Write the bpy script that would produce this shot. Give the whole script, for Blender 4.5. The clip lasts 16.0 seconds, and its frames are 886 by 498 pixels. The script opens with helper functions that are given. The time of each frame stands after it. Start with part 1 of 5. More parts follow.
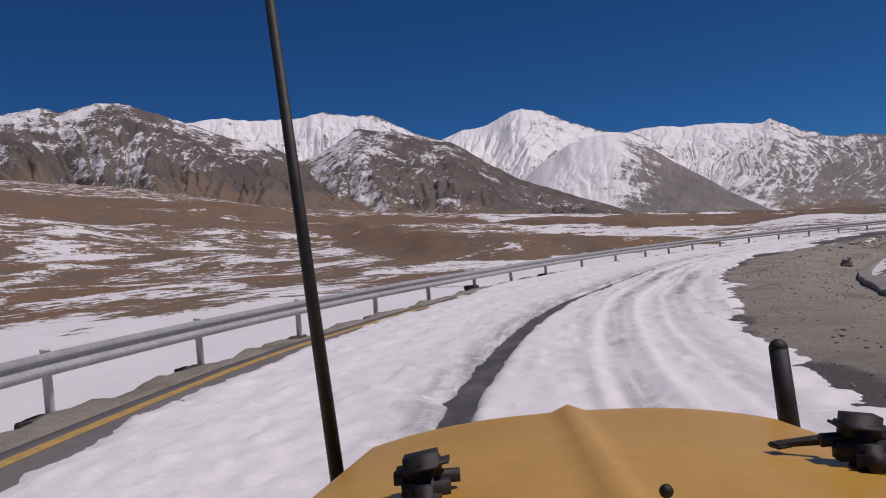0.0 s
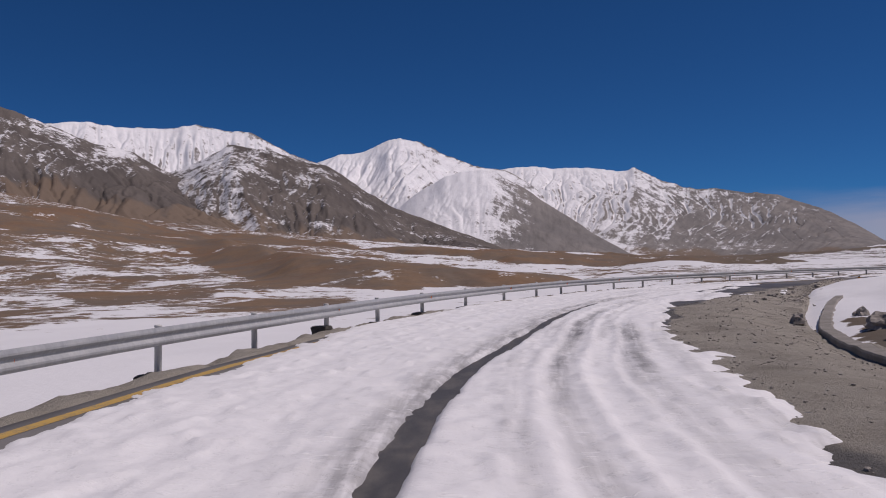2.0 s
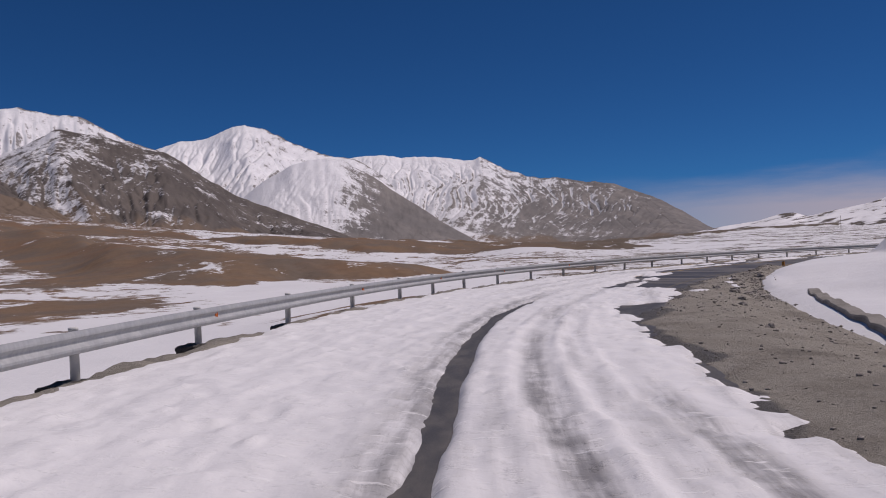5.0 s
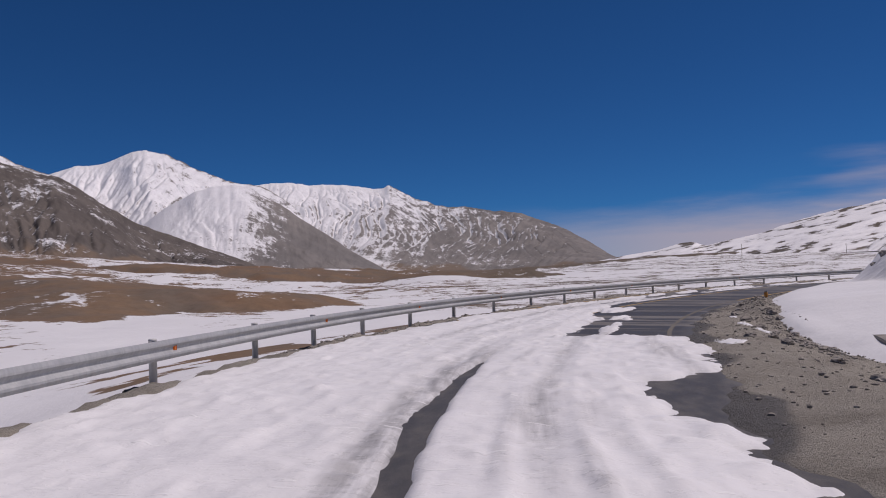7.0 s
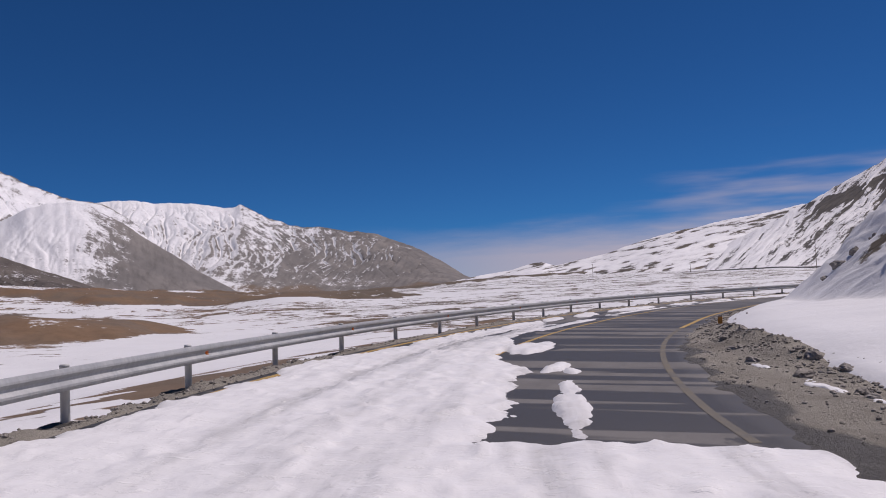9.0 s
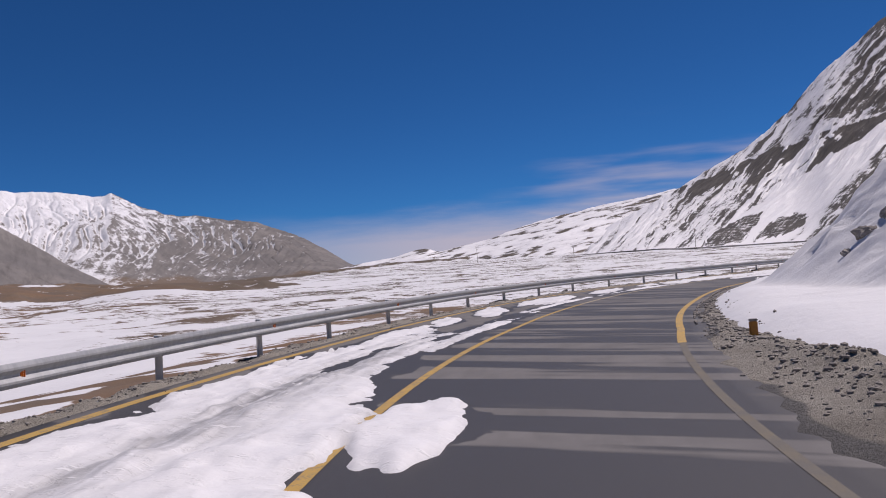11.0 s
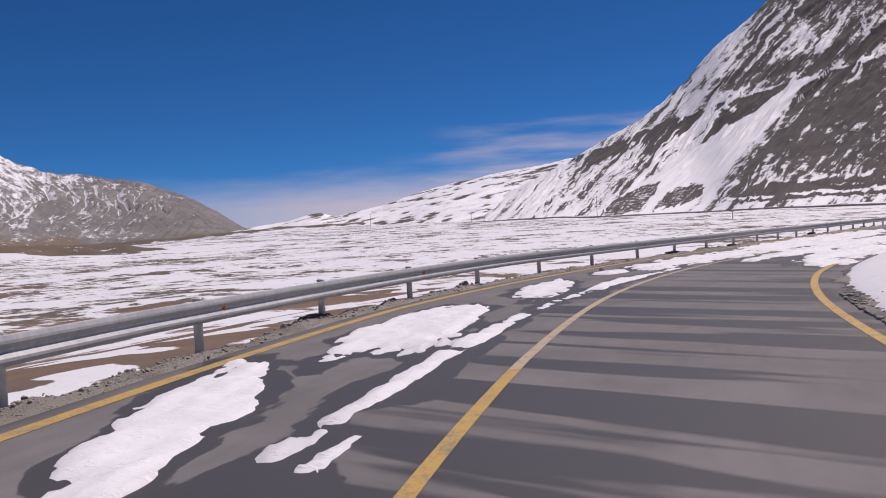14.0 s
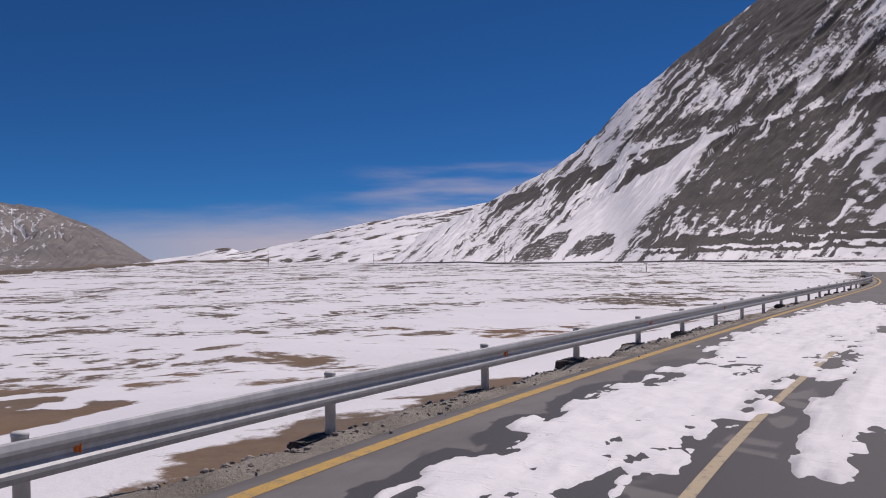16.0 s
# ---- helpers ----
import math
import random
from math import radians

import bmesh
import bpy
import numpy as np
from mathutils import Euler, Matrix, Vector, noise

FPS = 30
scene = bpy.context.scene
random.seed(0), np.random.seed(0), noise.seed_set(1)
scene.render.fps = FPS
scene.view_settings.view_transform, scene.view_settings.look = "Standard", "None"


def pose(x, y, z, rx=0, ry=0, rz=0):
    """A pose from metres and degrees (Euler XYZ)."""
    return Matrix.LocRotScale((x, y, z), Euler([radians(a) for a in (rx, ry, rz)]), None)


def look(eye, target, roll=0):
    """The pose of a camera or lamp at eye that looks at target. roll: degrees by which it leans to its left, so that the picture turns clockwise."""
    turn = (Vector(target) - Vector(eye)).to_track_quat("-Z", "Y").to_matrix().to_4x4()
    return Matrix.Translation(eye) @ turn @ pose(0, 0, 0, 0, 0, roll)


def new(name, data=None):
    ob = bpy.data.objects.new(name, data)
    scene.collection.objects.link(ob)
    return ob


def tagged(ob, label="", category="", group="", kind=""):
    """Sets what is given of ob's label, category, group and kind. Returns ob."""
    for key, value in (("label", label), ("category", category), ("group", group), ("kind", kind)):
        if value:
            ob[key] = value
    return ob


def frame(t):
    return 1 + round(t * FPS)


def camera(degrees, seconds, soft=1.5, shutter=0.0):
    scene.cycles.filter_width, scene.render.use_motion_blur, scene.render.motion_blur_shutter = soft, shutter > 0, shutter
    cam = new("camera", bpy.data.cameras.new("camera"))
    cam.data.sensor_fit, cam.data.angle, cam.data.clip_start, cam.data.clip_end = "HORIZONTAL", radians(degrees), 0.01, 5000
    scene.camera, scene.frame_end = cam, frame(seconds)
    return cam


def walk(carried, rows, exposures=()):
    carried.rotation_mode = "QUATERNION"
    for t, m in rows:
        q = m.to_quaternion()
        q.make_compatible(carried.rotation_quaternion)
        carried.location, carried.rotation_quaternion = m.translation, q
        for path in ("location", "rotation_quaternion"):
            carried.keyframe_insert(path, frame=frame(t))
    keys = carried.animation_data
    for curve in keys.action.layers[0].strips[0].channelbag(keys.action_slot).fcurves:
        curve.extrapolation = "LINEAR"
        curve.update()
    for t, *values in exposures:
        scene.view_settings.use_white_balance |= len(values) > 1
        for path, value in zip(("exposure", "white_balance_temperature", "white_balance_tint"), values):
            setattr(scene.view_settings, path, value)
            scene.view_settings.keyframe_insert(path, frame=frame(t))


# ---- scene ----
cam = camera(56.3, 16.0, soft=1.0)
PATH = [
    (0, (0.001, -0.000, 1.688), (-0.035, 10.000, 1.635), -4.79),
    (0.5, (0.095, 1.978, 1.651), (0.484, 11.970, 1.708), -3.20),
    (1, (0.253, 3.931, 1.636), (0.945, 13.906, 1.724), -2.74),
    (1.5, (0.413, 5.909, 1.648), (1.666, 15.827, 1.890), -2.56),
    (2, (0.661, 8.021, 1.644), (2.191, 17.901, 1.842), -1.32),
    (2.5, (0.969, 10.197, 1.641), (2.695, 20.045, 1.824), -2.86),
    (3, (1.349, 12.343, 1.606), (3.363, 22.137, 1.707), -2.06),
    (5.5, (4.453, 22.838, 1.596), (8.084, 32.155, 1.646), -2.51),
    (6, (5.390, 25.149, 1.584), (9.370, 34.321, 1.784), -2.78),
    (6.5, (6.433, 27.753, 1.587), (10.615, 36.828, 1.978), -3.36),
    (7, (7.524, 30.201, 1.563), (11.832, 39.220, 1.878), -2.23),
    (7.5, (8.850, 32.785, 1.562), (13.437, 41.668, 1.770), -3.61),
    (8, (10.231, 35.211, 1.528), (15.297, 43.828, 1.826), -4.27),
    (8.5, (11.705, 37.695, 1.519), (17.161, 46.066, 1.908), -4.84),
    (9, (13.226, 40.073, 1.516), (19.037, 48.196, 2.007), -2.64),
    (11.5, (23.785, 51.377, 1.490), (30.752, 58.546, 1.752), -4.29),
    (12, (26.322, 53.607, 1.478), (33.257, 60.799, 1.892), -3.73),
    (12.5, (29.045, 55.859, 1.487), (36.204, 62.834, 1.812), -2.88),
    (13, (31.845, 58.046, 1.480), (39.156, 64.869, 1.550), -2.54),
    (13.5, (34.717, 60.119, 1.502), (42.226, 66.723, 1.367), -2.57),
    (14, (37.595, 61.977, 1.496), (45.305, 68.342, 1.272), -2.88),
    (14.5, (43.037, 65.012, 1.614), (50.991, 71.067, 1.356), -2.60),
    (15, (50.531, 68.057, 1.916), (58.753, 73.745, 1.693), -0.65),
    (15.5, (53.068, 69.214, 1.905), (61.335, 74.840, 1.903), -0.72),
    (16, (56.266, 70.062, 1.934), (64.595, 75.591, 2.175), -0.78),
]

walk(cam, [(t, look(eye, target, roll)) for t, eye, target, roll in PATH],
     exposures=[(0, -0.30, 6850, 21), (6, -0.32, 6850, 21), (9, -0.10, 6800, 20), (12, 0.12, 6800, 20), (14, 0.16, 6850, 21), (15, 0.14, 6800, 20), (16, -0.05, 6800, 20)])

# ---- daylight: high sun from the south (+x), deep blue mountain sky ----
SUN_AZ, SUN_EL = -100.0, 59.0          # degrees: azimuth to the left of +y, height
sun_way = Vector((-math.sin(radians(SUN_AZ)) * math.cos(radians(SUN_EL)),
                  math.cos(radians(SUN_AZ)) * math.cos(radians(SUN_EL)), math.sin(radians(SUN_EL))))
sun = new("sun", bpy.data.lights.new("sun", "SUN"))
sun.data.energy, sun.data.angle, sun.data.color = 3.3, radians(0.53), (1.0, 0.962, 0.925)
sun.matrix_world = look(sun_way * 100, (0, 0, 0))

world = bpy.data.worlds.new("sky")
scene.world = world
world.use_nodes = True


# ---- node helpers ----
class Net:
    """A short way to write node trees."""

    def __init__(self, tree):
        self.tree = tree
        tree.nodes.clear()

    def node(self, kind, **given):
        n = self.tree.nodes.new(kind)
        for key, value in given.items():
            self.put(n.inputs[key], value)
        return n

    def put(self, socket, value):
        if isinstance(value, bpy.types.NodeSocket):
            self.tree.links.new(value, socket)
        else:
            socket.default_value = value

    def math(self, op, a, b=0.0, c=0.0):
        n = self.tree.nodes.new("ShaderNodeMath")
        n.operation = op
        for socket, value in zip(n.inputs, (a, b, c)):
            self.put(socket, value)
        return n.outputs[0]

    def mix(self, fac, a, b):
        n = self.tree.nodes.new("ShaderNodeMix")
        n.data_type = "RGBA"
        self.put(n.inputs[0], fac)
        self.put(n.inputs[6], a)
        self.put(n.inputs[7], b)
        return n.outputs[2]

    def ramp(self, fac, a, b, lo=0.0, hi=1.0):
        n = self.tree.nodes.new("ShaderNodeMapRange")
        n.interpolation_type = "SMOOTHSTEP"
        for socket, value in zip(n.inputs, (fac, a, b, lo, hi)):
            self.put(socket, value)
        return n.outputs[0]

    def noise(self, where, scale, detail=6.0, rough=0.55, kind="FBM", warp=0.0):
        n = self.tree.nodes.new("ShaderNodeTexNoise")
        n.noise_type = kind
        self.put(n.inputs["Vector"], where)
        n.inputs["Scale"].default_value = scale
        n.inputs["Detail"].default_value = detail
        n.inputs["Roughness"].default_value = rough
        n.inputs["Distortion"].default_value = warp
        return n.outputs[0]

    def scaled(self, where, x, y, z, turn=0.0):
        n = self.tree.nodes.new("ShaderNodeMapping")
        self.put(n.inputs["Vector"], where)
        n.inputs["Scale"].default_value = (x, y, z)
        n.inputs["Rotation"].default_value = (0, 0, radians(turn))
        return n.outputs[0]

    def place(self):
        return self.tree.nodes.new("ShaderNodeNewGeometry").outputs["Position"]

    def attr(self, name):
        n = self.tree.nodes.new("ShaderNodeAttribute")
        n.attribute_name = name
        return n.outputs["Fac"]

    def uv(self):
        n = self.tree.nodes.new("ShaderNodeUVMap")
        n.uv_map = "sd"
        return n.outputs[0]

    def bump(self, height, strength, distance):
        n = self.tree.nodes.new("ShaderNodeBump")
        n.inputs["Strength"].default_value = strength
        n.inputs["Distance"].default_value = distance
        self.put(n.inputs["Height"], height)
        return n.outputs[0]

    def surface(self, colour, rough, metal=0.0, normal=None, spec=0.4):
        n = self.tree.nodes.new("ShaderNodeBsdfPrincipled")
        self.put(n.inputs["Base Color"], colour)
        self.put(n.inputs["Roughness"], rough)
        self.put(n.inputs["Metallic"], metal)
        n.inputs["Specular IOR Level"].default_value = spec
        if normal is not None:
            self.put(n.inputs["Normal"], normal)
        out = self.tree.nodes.new("ShaderNodeOutputMaterial")
        self.tree.links.new(n.outputs[0], out.inputs[0])


def material(name):
    m = bpy.data.materials.new(name)
    m.use_nodes = True
    return m, Net(m.node_tree)


# sky: Nishita dome of high altitude with a low bank of cloud along the southern horizon
net = Net(world.node_tree)
sky = net.node("ShaderNodeTexSky")
sky.sky_type, sky.sun_disc = "NISHITA", False
sky.sun_elevation, sky.sun_rotation = radians(SUN_EL), radians(-SUN_AZ)
sky.altitude, sky.air_density, sky.dust_density, sky.ozone_density = 4700.0, 0.95, 0.03, 3.0
way = net.node("ShaderNodeTexCoord").outputs["Generated"]
up = net.node("ShaderNodeSeparateXYZ", Vector=way).outputs
cloud = net.noise(net.scaled(way, 2.2, 2.2, 16.0), 2.0, 7.0, 0.62)
low = net.math("MULTIPLY", net.ramp(net.math("ADD", up[2], net.math("MULTIPLY", cloud, -0.05)), -0.002, 0.058, 1.0, 0.0), net.ramp(cloud, 0.05, 0.45))
wisps = net.math("MULTIPLY", net.ramp(net.noise(net.scaled(way, 1.6, 1.6, 13.0), 2.6, 4.0, 0.5), 0.50, 0.86),
                 net.math("MULTIPLY", net.ramp(up[2], 0.08, 0.18, 0.8, 0.0), net.ramp(up[0], 0.70, 0.84)))
side = net.ramp(up[0], 0.35, 0.75)
veil = net.math("MULTIPLY", net.math("MINIMUM", net.math("ADD", low, wisps), 0.9), side)
tone = net.mix(1.0, sky.outputs[0], (0.17, 0.64, 1.06, 1.0))
tone.node.blend_type = "MULTIPLY"
whole = net.mix(veil, tone, (7.6, 7.2, 8.4, 1.0))
back = net.node("ShaderNodeBackground", Color=whole, Strength=0.06)
net.tree.links.new(back.outputs[0], net.node("ShaderNodeOutputWorld").inputs[0])


# ---- materials ----
def terrain_material(name, rock_a, rock_b, grain, patch, snow_edge=0.06, tint=(0.80, 0.80, 0.82), streak=1.0):
    """Snow over rock or turf: the attribute snow says how much lies there, noise breaks it into patches."""
    m, n = material(name)
    at = n.place()
    rock = n.mix(n.ramp(n.noise(at, grain, 9.0, 0.62), 0.36, 0.64), (*rock_a, 1), (*rock_b, 1))
    rock = n.mix(n.ramp(n.noise(at, grain * 0.3, 4.0, 0.55), 0.50, 0.66, 0.0, 0.55), rock, (0.225, 0.125, 0.070, 1))
    fine = n.noise(at, grain * 9, 6.0, 0.7)
    rock = n.mix(n.ramp(n.attr("broken"), 0.86, 1.0, 0.0, 0.8), rock, n.mix(n.noise(at, grain * 0.5, 5.0), (0.085, 0.078, 0.068, 1), (0.16, 0.135, 0.105, 1)))
    rock = n.mix(n.ramp(fine, 0.35, 0.75, 0.0, 0.4), rock, tuple(c * 0.45 for c in rock_a) + (1,))
    where = n.scaled(at, 1.0, streak, streak, 20.0) if streak != 1.0 else at
    wide = n.noise(where, patch * 0.8, 10.0, 0.56, warp=0.5)
    mid, small = n.noise(where, patch * 4, 8.0, 0.62, warp=0.6), n.noise(where, patch * 14, 6.0, 0.62)
    broad = n.math("ADD", n.math("MULTIPLY", wide, 0.78), n.math("MULTIPLY", mid, 0.22))
    broken = n.math("ADD", n.math("MULTIPLY", wide, 0.38), n.math("ADD", n.math("MULTIPLY", mid, 0.37), n.math("MULTIPLY", small, 0.25)))
    fine_part = n.attr("broken")
    shape = n.math("ADD", n.math("MULTIPLY", broad, n.math("SUBTRACT", 1.0, fine_part)), n.math("MULTIPLY", broken, fine_part))
    level = n.math("SUBTRACT", 1.0, n.attr("snow"))
    lain = n.math("SUBTRACT", n.math("ADD", n.math("MULTIPLY", n.math("SUBTRACT", shape, 0.5), 3.0), 0.5), level)
    mask = n.ramp(lain, -snow_edge, snow_edge)
    white = n.mix(n.noise(at, patch * 3, 5.0), tuple(c * 0.9 for c in tint) + (1,), (*tint, 1))
    relief = n.math("ADD", n.math("MULTIPLY", mask, 0.5), n.noise(at, grain * 5, 8.0, 0.7))
    n.surface(n.mix(mask, rock, white), n.mix(mask, (0.95,) * 3 + (1,), (0.6,) * 3 + (1,)), 0.0,
              n.bump(relief, 0.5, 0.35 / max(grain, 0.02) * 0.05), 0.2)
    return m


M_VALLEY = terrain_material("valley_turf_and_snow", (0.215, 0.144, 0.094), (0.165, 0.130, 0.104), 0.12, 0.085)


def mountain_material(name, rock_a, rock_b, size, edge=0.12, streaky=0.5, flecky=0.8, gritty=0.5, turf=(0.185, 0.137, 0.102), run=0.3):
    """Snow over rock: the attribute snow says where it lies, noise along the fall line (uv) and flecks fray its edge; size: metres of the coarsest fleck."""
    m, n = material(name)
    at, down = n.place(), n.uv()
    rock = n.mix(n.ramp(n.noise(at, 0.35 / size, 9.0, 0.6), 0.36, 0.64), (*rock_a, 1), (*rock_b, 1))
    bands = n.noise(n.scaled(down, 3.0 / size, 0.5 / size, 1.0), 1.0, 8.0, 0.66)
    rock = n.mix(n.ramp(bands, 0.42, 0.66, 0.0, 0.5), rock, tuple(c * 0.6 for c in rock_a) + (1,))
    rock = n.mix(n.ramp(n.math("ADD", n.attr("fan"), n.math("MULTIPLY", n.math("SUBTRACT", bands, 0.5), 0.6)), 0.2, 0.8, 0.0, 0.85), rock, (*turf, 1))
    streak = n.noise(n.scaled(down, 2.4 / size, run * 2.4 / size, 1.0), 1.0, 9.0, 0.62, warp=0.05)
    flecks = n.noise(at, 1.2 / size, 10.0, 0.66, warp=0.1)
    grit = n.noise(at, 9.0 / size, 6.0, 0.72)
    lain = n.math("SUBTRACT", n.attr("snow"), 0.5)
    for part_of, amount in ((streak, streaky), (flecks, flecky), (grit, gritty)):
        lain = n.math("ADD", lain, n.math("MULTIPLY", n.math("SUBTRACT", part_of, 0.5), 2.0 * amount))
    mask = n.ramp(lain, -edge, edge)
    thin = n.ramp(lain, edge, edge + 0.5, 0.0, 1.0)
    white = n.mix(thin, (0.76, 0.755, 0.775, 1), (0.87, 0.865, 0.88, 1))
    relief = n.math("ADD", n.math("MULTIPLY", streak, 0.8), n.math("MULTIPLY", flecks, 1.2))
    n.surface(n.mix(mask, rock, white), n.mix(mask, (0.95,) * 3 + (1,), (0.65,) * 3 + (1,)), 0.0, n.bump(relief, 0.5, 0.09 * size), 0.15)
    return m


M_PEAK = mountain_material("peak_rock_and_snow", (0.108, 0.094, 0.087), (0.150, 0.129, 0.116), 60.0, 0.14, 0.30, 1.1, 0.75)
# crest rock is greyed and lightened: distance haze put into its colour
M_CREST = mountain_material("crest_snow_and_hazed_rock", (0.180, 0.168, 0.163), (0.240, 0.220, 0.207), 75.0, 0.16, 0.60, 0.85, 0.65, run=0.22)
M_SCREE = mountain_material("scree_and_snow", (0.088, 0.082, 0.079), (0.125, 0.115, 0.108), 5.5, 0.10, 0.48, 0.62, 0.42, (0.115, 0.108, 0.10), 0.25)
M_HILL = mountain_material("snowfield_hill", (0.10, 0.090, 0.080), (0.15, 0.125, 0.10), 16.0, 0.10, 0.35, 0.55, 0.4, (0.16, 0.12, 0.085), 0.9)


def snow_material():
    m, n = material("packed_snow")
    at, sd = n.place(), n.uv()
    dirt = n.attr("dirt")
    lumps = n.noise(at, 2.2, 8.0, 0.6)
    drag = n.noise(n.scaled(sd, 0.25, 2.6, 1.0), 2.0, 6.0, 0.6)
    soil = n.math("MULTIPLY", dirt, n.ramp(n.math("ADD", n.math("MULTIPLY", drag, 0.6), n.math("MULTIPLY", lumps, 0.4)), 0.30, 0.62))
    white = n.mix(n.ramp(lumps, 0.3, 0.7), (0.79, 0.785, 0.80, 1), (0.84, 0.835, 0.845, 1))
    colour = n.mix(soil, white, (0.27, 0.265, 0.27, 1))
    speck = n.ramp(n.noise(at, 5.0, 5.0, 0.6), 0.68, 0.78, 0.0, 0.12)
    colour = n.mix(speck, colour, (0.35, 0.33, 0.31, 1))
    relief = n.math("ADD", n.math("MULTIPLY", n.noise(at, 2.2, 7.0, 0.58), 1.0), n.math("MULTIPLY", n.math("MULTIPLY", drag, dirt), 0.5))
    crumbs = n.ramp(n.noise(n.scaled(sd, 1.6, 0.8, 1.0), 6.0, 6.0, 0.62), 0.54, 0.66)
    # wind crust: raised dashes, also whitened in the colour as painted highlights
    crust_glints = n.ramp(n.noise(n.scaled(sd, 4.2, 1.0, 1.0), 2.6, 3.0, 0.5), 0.62, 0.68)
    colour = n.mix(n.math("MULTIPLY", crust_glints, 0.6), colour, (0.87, 0.865, 0.875, 1))
    relief = n.math("ADD", relief, n.math("MULTIPLY", crumbs, n.math("ADD", 0.12, n.math("MULTIPLY", dirt, 0.5))))
    relief = n.math("ADD", n.math("MULTIPLY", relief, 0.75), n.math("MULTIPLY", crust_glints, 0.22))
    swells = n.noise(n.scaled(sd, 0.5, 1.0, 1.0), 1.1, 4.0, 0.5)
    n.surface(colour, 0.55, 0.0, n.bump(n.math("ADD", relief, n.math("MULTIPLY", swells, 0.25)), 0.45, 0.08), 0.3)
    return m


M_SNOW = snow_material()


def asphalt_material():
    m, n = material("asphalt_with_meltwater")
    at, sd = n.place(), n.uv()
    parts = n.node("ShaderNodeSeparateXYZ", Vector=sd).outputs
    grain = n.noise(at, 90.0, 4.0, 0.7)
    wear = n.noise(at, 0.6, 8.0, 0.6)
    dry = n.mix(n.ramp(wear, 0.3, 0.7), (0.138, 0.132, 0.132, 1), (0.185, 0.177, 0.175, 1))
    dry = n.mix(n.ramp(grain, 0.4, 0.8, 0.0, 0.35), dry, (0.26, 0.252, 0.248, 1))
    patchy = n.noise(n.scaled(sd, 0.5, 3.0, 1.0), 1.0, 6.0, 0.6)
    dry = n.mix(n.ramp(patchy, 0.45, 0.75, 0.0, 0.35), dry, (0.10, 0.096, 0.096, 1))
    # meltwater runs across the road in long tongues
    askew = n.node("ShaderNodeCombineXYZ", X=n.math("ADD", parts[0], n.math("MULTIPLY", parts[1], 0.42)), Y=parts[1]).outputs[0]
    tongues = n.math("ADD", n.math("MULTIPLY", n.noise(n.scaled(askew, 1.0, 0.07, 1.0), 1.0, 2.5, 0.5, warp=0.1), 0.62),
                     n.math("MULTIPLY", n.noise(n.scaled(askew, 0.26, 0.14, 1.0), 1.0, 3.0, 0.5), 0.38))
    ragged = n.math("MULTIPLY", n.math("SUBTRACT", n.noise(n.scaled(askew, 2.4, 0.5, 1.0), 1.0, 5.0, 0.6), 0.5), 0.06)
    soaking = n.math("ADD", n.ramp(parts[0], 54.0, 70.0, 0.030, 0.0), n.ramp(parts[0], 80.0, 98.0, 0.016, -0.006))
    wet = n.ramp(n.math("ADD", n.math("ADD", tongues, ragged), soaking), 0.494, 0.524)
    lane = n.ramp(n.math("ADD", parts[1], n.math("MULTIPLY", n.noise(n.scaled(sd, 0.5, 0.3, 1.0), 1.0, 4.0), 1.6)), 3.9, 4.5)
    wet = n.math("MULTIPLY", wet, n.math("MAXIMUM", lane, n.ramp(parts[0], 57.0, 62.0, 1.0, 0.0)))
    near_snow = n.attr("melt")
    soaked = n.ramp(near_snow, 1.2, 1.8)
    halo = n.math("MULTIPLY", n.math("MINIMUM", near_snow, 1.0), 0.32)
    pools = n.ramp(n.math("ADD", n.noise(n.scaled(sd, 0.45, 0.9, 1.0), 1.0, 5.0, 0.55, warp=0.3), halo), 0.60, 0.63)
    wet = n.math("MAXIMUM", wet, n.math("MULTIPLY", pools, n.ramp(near_snow, 0.01, 0.1)))
    reach = n.math("MULTIPLY", n.ramp(parts[0], 30.0, 46.0), n.ramp(parts[0], 104.0, 122.0, 1.0, 0.15))
    wet = n.math("MAXIMUM", n.math("MULTIPLY", wet, reach), n.math("MULTIPLY", soaked, n.ramp(wear, 0.25, 0.45)))
    mud = n.mix(n.ramp(n.noise(n.scaled(sd, 0.8, 2.0, 1.0), 1.5, 7.0, 0.65), 0.40, 0.66), (0.070, 0.067, 0.066, 1), (0.130, 0.120, 0.108, 1))
    colour = n.mix(wet, dry, n.mix(soaked, (0.064, 0.061, 0.061, 1), mud))
    n.surface(colour, n.math("SUBTRACT", 0.92, n.math("MULTIPLY", wet, 0.38)), 0.0,
              n.bump(grain, 0.25, 0.01), 0.35)
    return m


M_ASPHALT = asphalt_material()


def paint_material():
    m, n = material("worn_yellow_road_paint")
    at = n.place()
    worn = n.ramp(n.math("ADD", n.math("MULTIPLY", n.noise(at, 4.0, 8.0, 0.7), 0.6), n.math("MULTIPLY", n.noise(at, 40.0, 3.0), 0.4)), 0.47, 0.64)
    n.surface(n.mix(worn, (0.50, 0.315, 0.085, 1), (0.24, 0.20, 0.14, 1)), 0.7, 0.0, n.bump(n.noise(at, 60.0, 3.0), 0.2, 0.01))
    return m


def pale_paint_material():
    m, n = material("worn_cream_road_paint")
    at = n.place()
    worn = n.ramp(n.noise(at, 6.0, 9.0, 0.75), 0.50, 0.66)
    n.surface(n.mix(worn, (0.44, 0.36, 0.24, 1), (0.20, 0.18, 0.155, 1)), 0.7)
    return m


